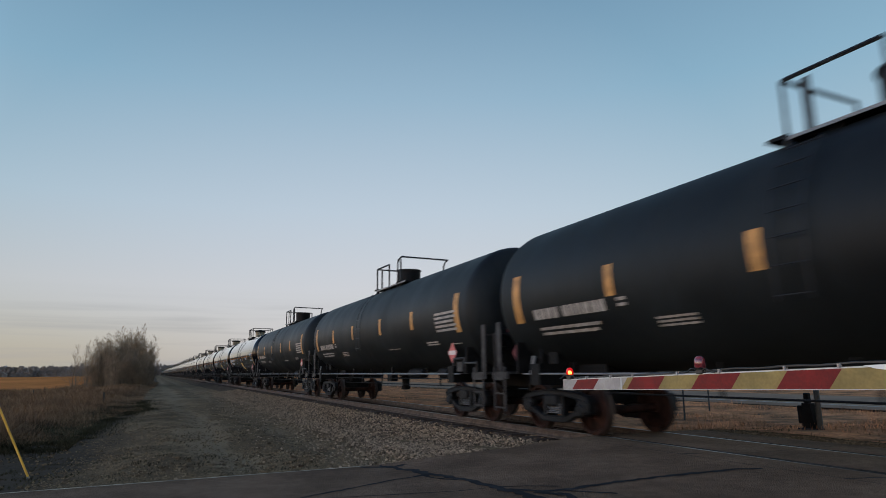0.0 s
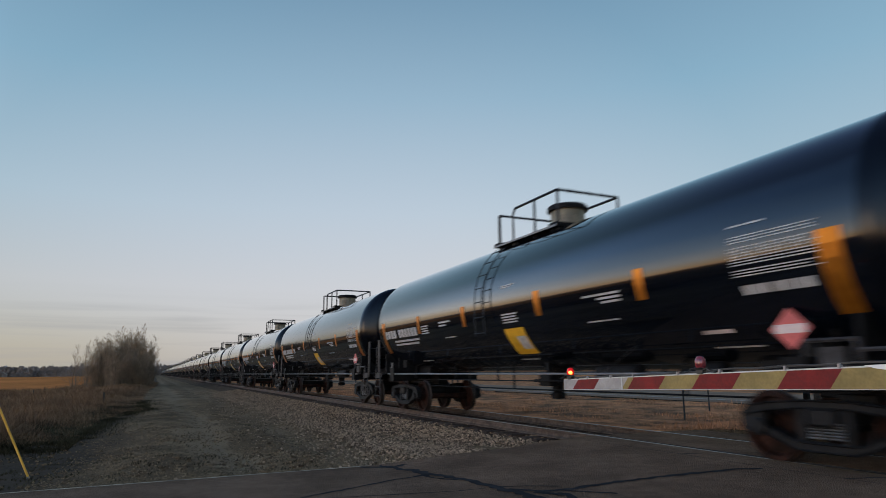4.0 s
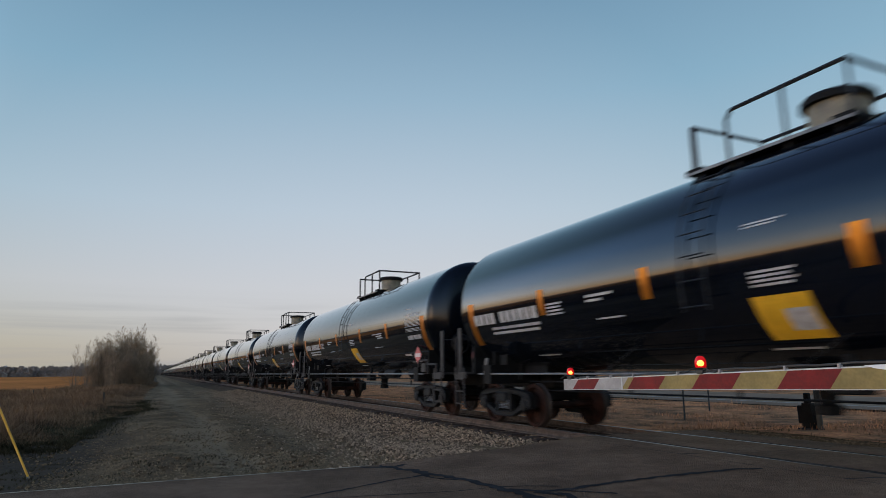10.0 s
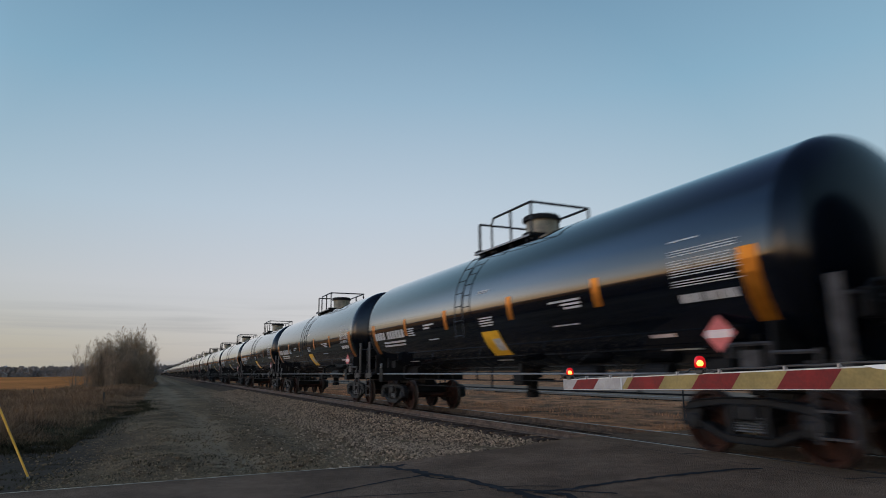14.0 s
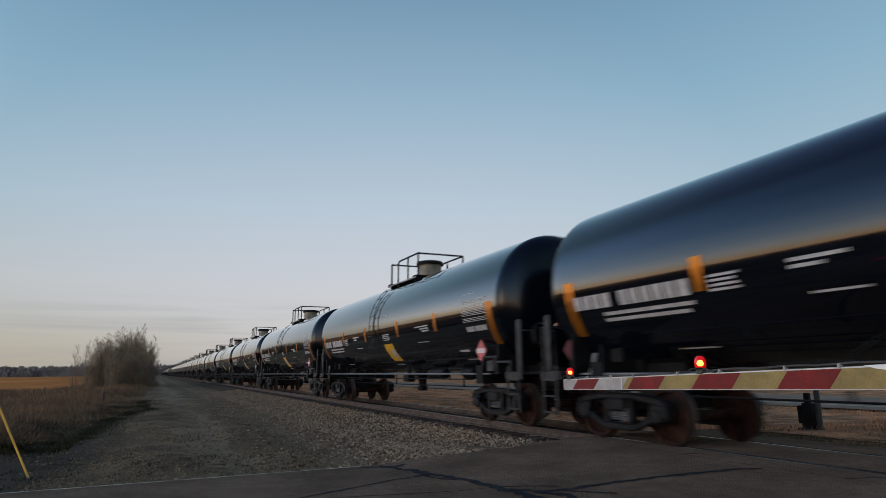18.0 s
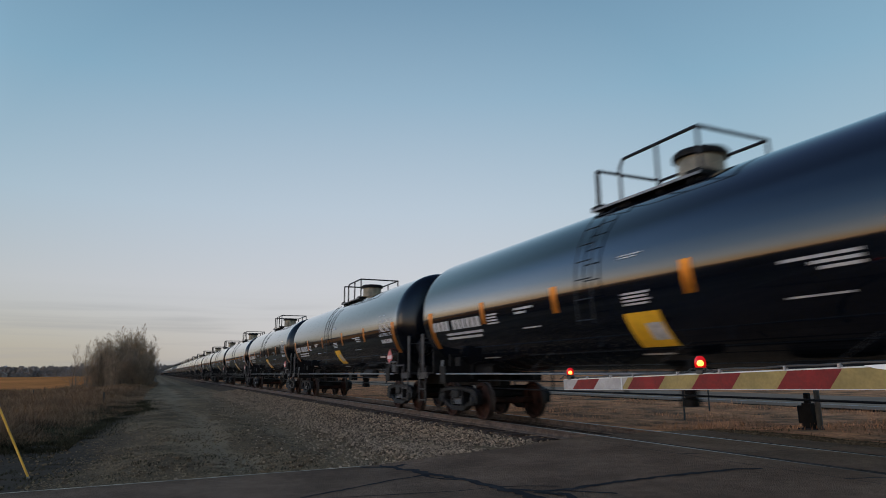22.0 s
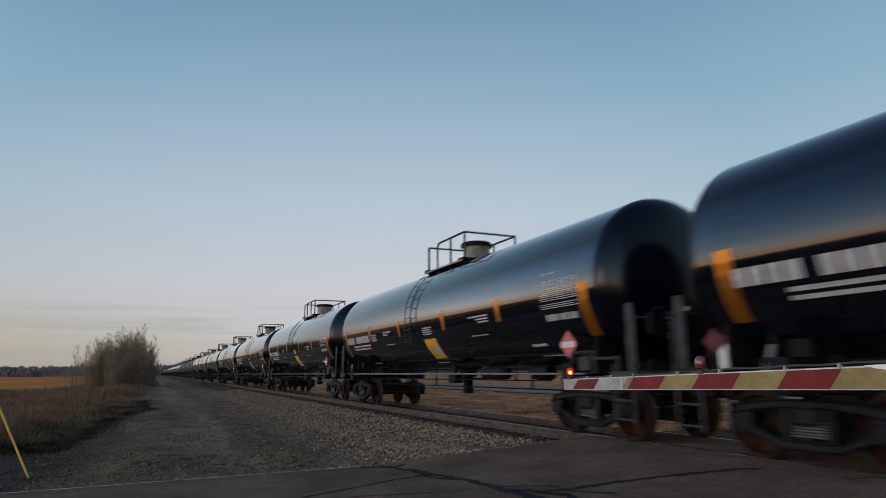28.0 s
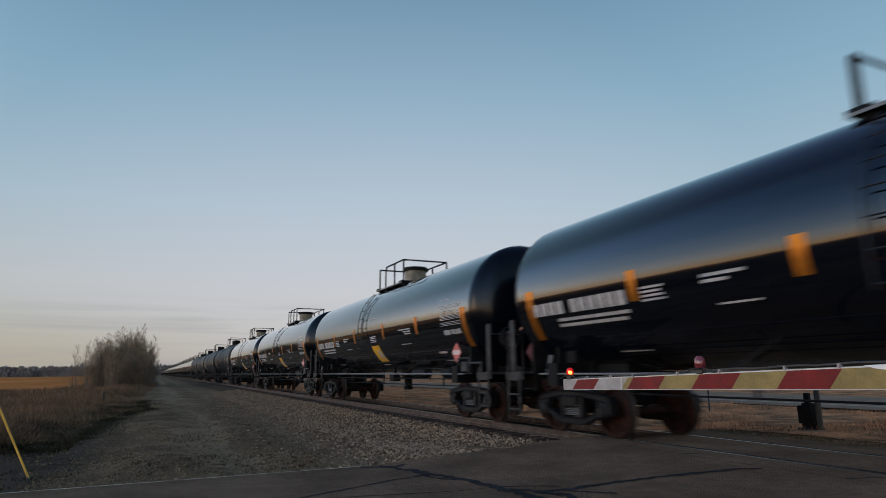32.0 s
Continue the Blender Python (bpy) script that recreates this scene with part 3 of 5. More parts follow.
    if not gloss:
        xa, xb = -0.80, 0.86
        loops = ([(xa, -0.33, zb), (xa, -0.33, 5.10), (xa, 1.03, 5.12), (xb, 1.03, 5.10), (xb, 1.03, zb)],
                 [(xa, -1.22, zb), (xa, -1.22, 5.02), (xa, -1.30, 5.13), (xa, -1.62, 5.18), (xb, -1.86, 5.12), (xb, -1.66, 5.08), (xb, -1.52, 4.95), (xb, -1.52, zb)])
    for pts in loops:
        bm = bmesh.new()
        add_path(bm, pts, rr)
        part("handrail", bm, pipe, car)
    posts = [(xa, yb), (xb, yb), (xb, 0.0), (xa, -0.35)] if near else [(xa, yb), (xb, yb)]
    if not gloss:
        posts = [(xa, 1.03), (xa, -1.52)]
    for x, y in posts:
        bm = bmesh.new()
        add_box(bm, (x, y, (zb + zt) / 2), (0.05, 0.03, zt - zb))
        part("handrail_post", bm, pipe, car)
    if near and gloss:
        bm = bmesh.new()
        add_path(bm, [(xb, ya, zm), (xb, yb, zm)], 0.022)
        part("mid_rail", bm, pipe, car)
    # side ladder, bowed round the tank
    lad = None
    for yl in (0.38, 0.82):
        bm = bmesh.new()
        pts = []
        for a in list(range(52, -60, -8)):
            r = TR + 0.09
            pts.append((-r * math.cos(radians(a)), yl, TZ + r * math.sin(radians(a))))
        pts = [p for p in pts if p[2] > TZ - 0.1] + [(-TR - 0.1, yl, TZ - 0.4), (-TR - 0.06, yl, TZ - 0.78)]
        bent = None
        for p in pts:
            ring = [bm.verts.new((p[0] + 0.014 * math.cos(k * 1.2566), p[1] + 0.014 * math.sin(k * 1.2566), p[2])) for k in range(5)]
            if bent:
                for k in range(5):
                    bm.faces.new((bent[k], bent[(k + 1) % 5], ring[(k + 1) % 5], ring[k]))
            bent = ring
        lad = part("ladder_stile", bm, pipe, car)
    if near:
        for k, a in enumerate((46, 34, 22, 11, 0, -12, -25)):
            bm = bmesh.new()
            r = TR + 0.10
            x = -r * math.cos(radians(a)) if a > -5 else -TR - 0.1
            add_tube(bm, (x, 0.38, TZ + r * math.sin(radians(a))), (x, 0.82, TZ + r * math.sin(radians(a))), 0.012, seg=5)
            part("rung", bm, pipe, lad)
    # side rail at sill height
    for s in ((-1, 1) if near else (-1,)):
        bm = bmesh.new()
        add_tube(bm, (s * 1.46, -7.4, 1.14), (s * 1.46, 7.4, 1.14), 0.022, seg=6)
        for y in (-7.2, -4.6, -1.5, 1.5, 4.6, 7.2):
            add_box(bm, (s * 1.28, y, 1.15), (0.36, 0.03, 0.03))
        part("side_rail", bm, M["rail_pipe"], car)
    # ends
    for s in (-1, 1):
        bm = bmesh.new()
        add_box(bm, (0, s * 7.55, 0.98), (0.34, 2.6, 0.34), 0.02)
        add_box(bm, (0, s * 8.72, 0.95), (0.52, 0.16, 0.44), 0.02)
        add_box(bm, (0, s * 7.0, 1.26), (1.3, 2.4, 0.30), 0.02)
        part("stub_sill", bm, body, car)
        bm = bmesh.new()
        add_prism(bm, [(s * 6.95 - 0.16, 0.92), (s * 6.95 + 0.16, 0.92), (s * 6.95 + 0.16, 1.34), (s * 6.95 - 0.16, 1.34)], -1.5, 1.5)
        add_box(bm, (0, s * 6.95, 1.46), (2.1, 0.30, 0.30))
        part("body_bolster", bm, body, car)
        bm = bmesh.new()
        add_box(bm, (0, s * 7.72, 1.47), (2.86, 0.06, 0.66), 0.01)
        add_box(bm, (0, s * 7.25, 1.48), (2.3, 0.06, 0.62), 0.01)
        add_box(bm, (0, s * 7.48, 1.30), (1.9, 0.5, 0.10), 0.01)
        part("head_brace", bm, body, car)
        for sx in (-1, 1):
            bm = bmesh.new()
            add_prism(bm, [(s * 6.95 - 0.30, 1.0), (s * 6.95 + 0.30, 1.0), (s * 6.95 + 0.34, 1.50), (s * 6.95 - 0.34, 1.50)], sx * 0.70, sx * 0.76)
            part("saddle", bm, body, car)
        bm = bmesh.new()
        add_box(bm, (0, s * 8.42, 1.16), (2.9, 0.62, 0.05))
        for sx in (-1, 1):
            add_box(bm, (sx * 1.44, s * 8.42, 1.10), (0.04, 0.66, 0.14))
        part("end_platform", bm, M["end_steel"], car)
        bm = bmesh.new()
        add_box(bm, (0, s * 8.90, 0.88), (0.18, 0.36, 0.20), 0.03)
        add_box(bm, (0.07 * s, s * 9.03, 0.88), (0.30, 0.14, 0.28), 0.04)
        part("coupler", bm, M["wheel"], car)
        if near:
            for sx in (-1, 1):
                bm = bmesh.new()
                for dy in (-0.22, 0.22):
                    add_box(bm, (sx * 1.46, s * 8.42 + dy, 0.82), (0.03, 0.05, 0.95))
                for z in (0.42, 0.72, 1.02):
                    add_box(bm, (sx * 1.46, s * 8.42, z), (0.06, 0.44, 0.03))
                part("end_step", bm, M["end_steel"], car)
            bm = bmesh.new()
            add_path(bm, [(-1.42, s * 8.70, 1.18), (-1.42, s * 8.70, 2.05), (-0.55, s * 8.70, 2.05), (-0.55, s * 8.70, 1.18)], 0.018)
            part("end_rail", bm, M["end_steel"], car)
            for x in (-1.38, 1.38):
                bm = bmesh.new()
                add_box(bm, (x, s * 8.56, 1.74), (0.04, 0.18, 1.1), 0.01)
                part("end_upright", bm, M["end_steel"], car, "grey end post")
            bm = bmesh.new()
            add_path(bm, [(0.25, s * 8.85, 0.95), (0.30, s * 9.0, 0.55), (0.22, s * 9.05, 0.62)], 0.03)
            part("air_hose", bm, body, car)
    # gear at the leading end: hand wheel, brake cylinder, stencils on the head
    if near:
        bm = bmesh.new()
        add_revolve(bm, [(0.25, -8.76), (0.28, -8.79), (0.25, -8.82), (0.25, -8.76)], "y", (-0.95, 0, 1.95), 20)
        for k in range(3):
            a = k * math.pi / 3
            add_tube(bm, (-0.95 + 0.25 * math.cos(a), -8.79, 1.95 + 0.25 * math.sin(a)), (-0.95 - 0.25 * math.cos(a), -8.79, 1.95 - 0.25 * math.sin(a)), 0.012, seg=5)
        add_box(bm, (-0.95, -8.68, 1.95), (0.26, 0.16, 0.36), 0.02)
        part("hand_brake", bm, body, car)
        bm = bmesh.new()
        for k, (w, z) in enumerate(((1.3, 3.46), (1.1, 3.33), (0.9, 3.20))):
            r = math.hypot(0.4, z - TZ)
            add_box(bm, (0.15, -8.50 + (r ** 2) * 0.075, z), (w * 0.8, 0.012, 0.07))
        part("head_stencil", bm, white, car)
        bm = bmesh.new()
        add_revolve(bm, [(0, -5.3), (0.15, -5.3), (0.16, -5.25), (0.16, -4.75), (0.06, -4.7), (0.05, -4.4), (0, -4.4)], "y", (-0.7, 0, 1.16), 16)
        part("brake_cylinder", bm, body, car)
        bm = bmesh.new()
        add_revolve(bm, [(0, -3.6), (0.14, -3.55), (0.16, -3.4), (0.16, -2.6), (0.14, -2.45), (0, -2.4)], "y", (-0.75, 0, 1.15), 16)
        part("air_reservoir", bm, body, car)
        for x, z, r in ((-1.05, 1.0, 0.016), (-0.62, 0.80, 0.018)):
            bm = bmesh.new()
            add_tube(bm, (x, -5.8, z), (x, 5.8, z - 0.02), r, seg=6)
            for y in (-4.4, 0.9, 3.2):
                add_box(bm, (x, y, (z + 1.3) / 2), (0.03, 0.05, 1.3 - z + 0.05))
            part("brake_rod", bm, body, car)
        bm = bmesh.new()
        add_revolve(bm, [(0.26, 1.22), (0.26, 1.05), (0.15, 1.02), (0.13, 0.72), (0.17, 0.70), (0.17, 0.58), (0, 0.56)], "z", (0, 0, 0), 16)
        add_box(bm, (0, 0.0, 0.98), (0.9, 0.6, 0.06))
        part("outlet_valve", bm, body, car)
        bm = bmesh.new()
        add_box(bm, (-0.85, -0.9, 1.02), (0.26, 0.42, 0.26), 0.02)
        add_box(bm, (-0.85, -0.9, 1.22), (0.08, 0.12, 0.3))
        part("valve_box", bm, body, car)
    for s in (-1, 1):
        truck(car, s * 6.95, near)
    for y in (-7.84, -6.06, 6.06, 7.84):
        wheelset(car, y)
    return car


def travel(t):
    """Metres that the train has run, and its speed rises a little on the way."""
    u = t - 16.0
    return 256.41557 + 16.473551 * u + 0.0161100 * u * u + 0.000131945 * u ** 3


CAR_FIRST, CAR_NEAR, CAR_LAST = -1, 37, 80
SLACK = {0: 0.08, 1: -0.28, 2: -0.1}     # play in the couplers of the first cars
MATT_CARS = (-1, 0, 1, 2, 33, 34, 35, 36)


def car_pose(n, t):
    return pose(0, n * CAR - travel(t) + SLACK.get(n, 0.0), 0)


def build_train():
    first = {}
    cars = []
    for n in range(CAR_FIRST, CAR_LAST + 1):
        key = ("matte" if n in MATT_CARS else "gloss", n <= CAR_NEAR)
        if key not in first:
            first[key] = tank_car(*key)
            car = first[key]
            car.matrix_basis = car_pose(n, 0.0)
        else:
            car = copy_thing(first[key], car_pose(n, 0.0))
        if n == 0:
            # its platform sits nearer to the trailing end
            for o in car.children:
                if o.name.split(".")[0] in ("top_platform", "valve_housing", "handrail", "handrail_post", "ladder_stile"):
                    o.location.y += 0.52
        cars.append((n, car))
    return cars


# ------------------------------------------------------------------ ground
def smooth01(a, b, x):
    t = min(1, max(0, (x - a) / (b - a)))
    return t * t * (3 - 2 * t)


ROAD_L, ROAD_R, PANEL_X = 9.16, -3.6, 1.92


def road_z(x):
    d = max(0.0, abs(x) - 1.2)
    z = -0.15 * min(1.0, d / 4.0)
    return z - 0.25 * smooth01(6, 16, x)


def ground_z(x, y):
    """Height of the open ground, under the ballast and beside the road."""
    if x < 0:
        z = -0.42 + 0.10 * smooth01(-4, -6.5, x) - 0.12 * smooth01(-8.0, -10.5, x) - 0.22 * smooth01(-10.5, -16, x)
    else:
        z = -0.42 - 0.02 * smooth01(3, 8, x)
    side = 1 - smooth01(0.2, 4.5, max(y - ROAD_L, ROAD_R - y))
    z += (road_z(x) - 0.05 - z) * side
    if abs(x) < 60 and abs(y) < 150:
        z += 0.035 * noise.noise((x * 0.5, y * 0.35, 0)) * (1 - side)
    return z


def spread(lo, hi, fine_lo, fine_hi, step, grow=1.35):
    """Coordinates that are close together between fine_lo and fine_hi and widen outwards."""
    v = list(np.arange(fine_lo, fine_hi + step / 2, step))
    s, p = step, v[-1]
    while p < hi:
        s *= grow
        p += s
        v.append(min(p, hi))
    s, p = step, v[0]
    while p > lo:
        s *= grow
        p -= s
        v.insert(0, max(p, lo))
    return v


def build_ground():
    xs, ys = spread(-2500, 2500, -16, 22, 0.5), spread(-2500, 3500, -6, 60, 0.6)
    verts = [(x, y, ground_z(x, y) - (0.14 * smooth01(dirt_left(y) - 0.2, dirt_left(y) + 0.7, x) if x < 0 and y > ROAD_L + 0.3 else 0)) for y in ys for x in xs]
    w = len(xs)
    faces = [(j * w + i, j * w + i + 1, (j + 1) * w + i + 1, (j + 1) * w + i) for j in range(len(ys) - 1) for i in range(w - 1)]
    g = raw("ground", verts, faces, M["soil"], smooth=True)
    tagged(g, "brown prairie soil stretching flat to the horizon", "ground", kind="structure")


def sheet(name, xs, ys, zf, mat, keep=None):
    verts = [(x, y, zf(x, y)) for y in ys for x in xs]
    w = len(xs)
    faces = []
    for j in range(len(ys) - 1):
        for i in range(w - 1):
            if keep is None or keep((xs[i] + xs[i + 1]) / 2, (ys[j] + ys[j + 1]) / 2):
                faces.append((j * w + i, j * w + i + 1, (j + 1) * w + i + 1, (j + 1) * w + i))
    return raw(name, verts, faces, mat, smooth=True)


def road_edge(x):
    """Where the pavement ends, wider next to the track; past the panels beyond the rails the road is narrower."""
    if x > PANEL_X:
        return 4.9
    return ROAD_L + 0.20 * smooth01(-5.5, -4.4, x) + 0.34 * smooth01(-3.2, -1.3, x) + 0.05 * noise.noise((x * 1.7, 3.1, 0))


def build_road():
    bm = bmesh.new()
    # two slabs outside the rails, one between, with flangeways left open
    runs = [(-60.0, -0.825), (-0.655, 0.655), (0.825, PANEL_X), (PANEL_X + 0.002, 30.0)]
    for x0, x1 in runs:
        n = max(2, int((x1 - x0) / 0.35))
        rows = []
        for k in range(n + 1):
            x = x0 + (x1 - x0) * k / n
            z = road_z(x)
            e = road_edge(x)
            rows.append([bm.verts.new(p) for p in ((x, ROAD_R, z - 0.25), (x, ROAD_R, z), (x, 3.0, z + 0.02), (x, e - 0.05, z), (x, e, z - 0.02), (x, e + 0.06, z - 0.25))])
        for A, B in zip(rows, rows[1:]):
            for i in range(5):
                bm.faces.new((A[i], B[i], B[i + 1], A[i + 1]))
        for f in (bm.faces.new(rows[0]), bm.faces.new(rows[-1][::-1])):
            f.material_index = 1
    road = part("road", bm, [M["asphalt"], M["tar"]], smooth=False)
    tagged(road, "cracked grey asphalt road across the level crossing", "road", kind="structure")
    # edge line
    bm = bmesh.new()
    prev = None
    for k in range(60):
        x = -40 + 34.55 * k / 59
        z = road_z(x) + 0.006
        y = ROAD_L - 0.11
        cur = [bm.verts.new((x, y, z)), bm.verts.new((x, y + 0.055, z))]
        if prev:
            bm.faces.new((prev[0], cur[0], cur[1], prev[1]))
        prev = cur
    tagged(part("edge_line", bm, M["line"]), "worn white painted edge line on the asphalt", "road marking", kind="structure")
    # tar in the cracks
    paths = [([(-5.3, 9.02), (-5.09, 8.45), (-4.95, 7.80), (-4.79, 7.28), (-4.73, 6.80), (-4.68, 6.36), (-4.63, 5.8), (-4.5, 5.2)], 0.12),
             ([(-5.05, 8.3), (-5.08, 7.75), (-4.98, 7.45), (-4.85, 7.3)], 0.05),
             ([(-7.6, 6.8), (-6.66, 7.23), (-6.04, 7.52), (-5.51, 7.77), (-4.98, 7.92)], 0.04),
             ([(-4.65, 6.42), (-4.41, 6.09), (-4.09, 5.99), (-3.70, 6.00), (-3.23, 5.96), (-2.76, 5.90), (-2.23, 5.80), (-1.83, 5.72), (-1.55, 5.55)], 0.085),
             ([(-6.6, 7.0), (-5.86, 6.84), (-5.23, 6.70), (-4.82, 6.63)], 0.02),
             ([(-4.70, 6.62), (-4.40, 6.45), (-4.1, 6.2)], 0.03),
             ([(-4.5, 6.1), (-4.3, 5.8), (-4.35, 5.5)], 0.09),
             ([(-4.2, 6.0), (-4.0, 5.72), (-3.85, 5.5)], 0.045),
             ([(-5.6, 9.0), (-5.35, 8.86), (-5.1, 8.8), (-4.95, 8.9)], 0.07),
             ([(-1.42, 9.2), (-1.41, 7.5), (-1.43, 6.0), (-1.42, 4.5), (-1.42, 2.5)], 0.012),
             ([(-0.62, 6.55), (0.0, 6.52), (0.62, 6.56)], 0.010), ([(0.86, 6.5), (1.4, 6.53), (1.9, 6.5)], 0.010),
             ([(-1.43, 7.03), (-1.12, 6.85)], 0.03), ([(-1.45, 4.6), (-1.0, 4.42)], 0.03)]
    for pts, wd in paths:
        bm = bmesh.new()
        fine = []
        for (ax, ay), (bx, by) in zip(pts, pts[1:]):
            n = max(2, int(math.hypot(bx - ax, by - ay) / 0.045))
            for k in range(n):
                t = k / n
                fine.append((ax + (bx - ax) * t, ay + (by - ay) * t))
        fine.append(pts[-1])
        prev = None
        for i, (x, y) in enumerate(fine):
            nx, ny = fine[min(i + 1, len(fine) - 1)]
            px, py = fine[max(i - 1, 0)]
            d = Vector((nx - px, ny - py)).normalized()
            j = 0.35 * wd * noise.noise((x * 5, y * 5, wd))
            w = wd * (0.65 + 0.6 * abs(noise.noise((x * 4, y * 4, 7))))
            x, y = x + d.y * j, y - d.x * j
            z = road_z(x) + 0.005 + 0.02 * max(0, min(1, (road_edge(x) - 0.05 - y) / (road_edge(x) - 3.05)))
            wl, wr = (w * (0.75 + 0.7 * noise.noise((x * 11, y * 11, k))) for k in (1.0, 2.0))
            cur = [bm.verts.new((x - d.y * wl, y + d.x * wl, z)), bm.verts.new((x + d.y * wr, y - d.x * wr, z))]
            if prev:
                bm.faces.new((prev[0], cur[0], cur[1], prev[1]))
            prev = cur
        tagged(part("crack_seal", bm, M["tar"]), "black tar sealing a crack in the asphalt", "road marking", kind="structure")


def shoulder_z(x):
    """Ballast profile across the track."""
    a = abs(x)
    if a < 1.28:
        return -0.215
    if a < 1.5:
        return -0.235 + 0.02 * smooth01(1.34, 1.48, a)
    return -0.21 - 0.20 * smooth01(1.25, 3.2, a) - 0.15 * smooth01(3.2, 3.8, a)


def build_track():
    bed = sheet("ballast_bed", list(np.linspace(-3.8, 3.8, 27)), list(np.arange(9.25, 60, 0.6)) + list(np.arange(60, 1500, 15.0)),
                lambda x, y: shoulder_z(x) + (0.03 * noise.noise((x * 1.3, y * 1.3, 5)) if y < 80 else 0), M["bed"])
    tagged(bed, "grey crushed stone ballast bed under the track", "ballast", kind="structure")
    track = thing("railway_track", "steel rails on dark creosoted wooden ties", "track", kind="structure")
    for s in (-1, 1):
        bm = bmesh.new()
        prof = [(-0.07, -0.165), (0.07, -0.165), (0.07, -0.150), (0.012, -0.12), (0.012, -0.045), (0.036, -0.035), (0.036, -0.006), (0.028, 0.0), (-0.028, 0.0),
                (-0.036, -0.006), (-0.036, -0.035), (-0.012, -0.045), (-0.012, -0.12), (-0.07, -0.150)]
        A = [bm.verts.new((s * 0.7535 + x, -200, z)) for x, z in prof]
        B = [bm.verts.new((s * 0.7535 + x, 1500, z)) for x, z in prof]
        for k in range(len(prof)):
            f = bm.faces.new((A[k], A[(k + 1) % len(prof)], B[(k + 1) % len(prof)], B[k]))
            f.material_index = 1 if k in (6, 7, 8) else 0
        part("rail", bm, [M["steel"], M["railtop"]], track)
    bm = bmesh.new()
    add_box(bm, (0, 0, -0.255), (2.59, 0.23, 0.18), 0.012)
    tie = part("tie", bm, M["tie"], track)
    tie.location.y = 9.95
    for k in range(1, 250):
        t = tie.copy()
        t.location = (random.uniform(-0.04, 0.04), 9.95 + 0.53 * k + random.uniform(-0.03, 0.03), random.uniform(-0.01, 0.008))
        t.rotation_euler.z = random.uniform(-0.015, 0.015)
        scene.collection.objects.link(t)
    # flangeway floor in the crossing
    bm = bmesh.new()
    for s in (-1, 1):
        add_box(bm, (s * 0.7535, 3.0, -0.2), (0.30, 13.4, 0.06))
    part("flangeway_floor", bm, M["tar"], track)


def stones(name, places, size, mat, label):
    """Many small broken stones in one mesh."""
    base = np.array([(1, 0, 0), (-1, 0, 0), (0, 1, 0), (0, -1, 0), (0, 0, 1), (0, 0, -1)], float)
    tri = np.array([(0, 2, 4), (2, 1, 4), (1, 3, 4), (3, 0, 4), (2, 0, 5), (1, 2, 5), (3, 1, 5), (0, 3, 5)])
    n = len(places)
    rng = np.random.RandomState(5)
    s = size * rng.uniform(0.55, 1.35, (n, 1, 1)) * rng.uniform(0.6, 1.15, (n, 6, 1))
    a = rng.uniform(0, 2 * np.pi, n)
    v = base[None] * s
    v[:, :, 2] *= 0.75
    c, d = np.cos(a)[:, None], np.sin(a)[:, None]
    tilt = rng.uniform(-0.7, 0.7, n)[:, None]
    ct, st = np.cos(tilt), np.sin(tilt)
    y2, z2 = v[:, :, 1] * ct - v[:, :, 2] * st, v[:, :, 1] * st + v[:, :, 2] * ct
    x3, y3 = v[:, :, 0] * c - y2 * d, v[:, :, 0] * d + y2 * c
    out = np.stack([x3, y3, z2], -1) + np.array(places)[:, None, :]
    faces = (tri[None] + 6 * np.arange(n)[:, None, None]).reshape(-1, 3)
    ob = raw(name, out.reshape(-1, 3).tolist(), faces.tolist(), mat)
    return tagged(ob, label, "gravel", kind="stuff")


def build_gravel():
    rng = np.random.RandomState(3)
    pts = []
    while len(pts) < 60000:
        y = 9.15 + 50 * rng.rand() ** 2.2
        x = -1.2 - 2.9 * rng.rand() if rng.rand() < 0.68 else (rng.uniform(-1.2, 3.4) if rng.rand() < 0.5 else -3.5 - rng.exponential(0.55))
        if y < road_edge(x) + 0.02:
            continue
        if -1.47 < x < -1.24 and rng.rand() < 0.75:
            continue
        pts.append((x, y, (shoulder_z(x) if x > -3.2 else dirt_z(x, y)) + rng.uniform(-0.015, 0.025)))
    stones("ballast_stones", pts, 0.034, M["stone"], "loose crushed grey ballast stones beside the rails")
    pts = []
    while len(pts) < 26000:
        y = 9.15 + 30 * rng.rand() ** 1.8
        x = -3.2 - 6.6 * rng.rand()
        if y < road_edge(x) + 0.05:
            continue
        pts.append((x, y, dirt_z(x, y) + rng.uniform(-0.008, 0.008)))
    stones("pebbles", pts, 0.017, M["pebble"], "scattered pebbles on the dirt track")
    pts = []
    while len(pts) < 2600:
        x, y = 1.98 + 1.5 * rng.rand() ** 1.3, 4.9 + 7.5 * rng.rand()
        pts.append((x, y, ground_z(x, y) + 0.01))
    stones("dark_gravel", pts, 0.034, M["clod"], "dark coarse gravel beside the crossing panels")
    pts = []
    while len(pts) < 1500:
        y = 9.6 + 22 * rng.rand() ** 1.5
        x = -4.0 - 7.0 * rng.rand()
        if y < road_edge(x) + 0.25 or noise.noise((x * 0.7, y * 0.6, 12)) < 0.06:
            continue
        pts.append((x, y, dirt_z(x, y) + 0.004))
    ob = stones("soil_clods", pts, 0.036, M["clod"], "dark crumbled soil clods on the dirt")
    tagged(ob, "", "soil")


EDGE_Y = (9, 16, 17.2, 18.2, 21, 27, 30.5, 57, 78, 135, 900)
EDGE_X = (-13.6, -13.4, -11.9, -10.5, -10.1, -9.8, -9.0, -9.0, -8.5, -7.6, -7.2)


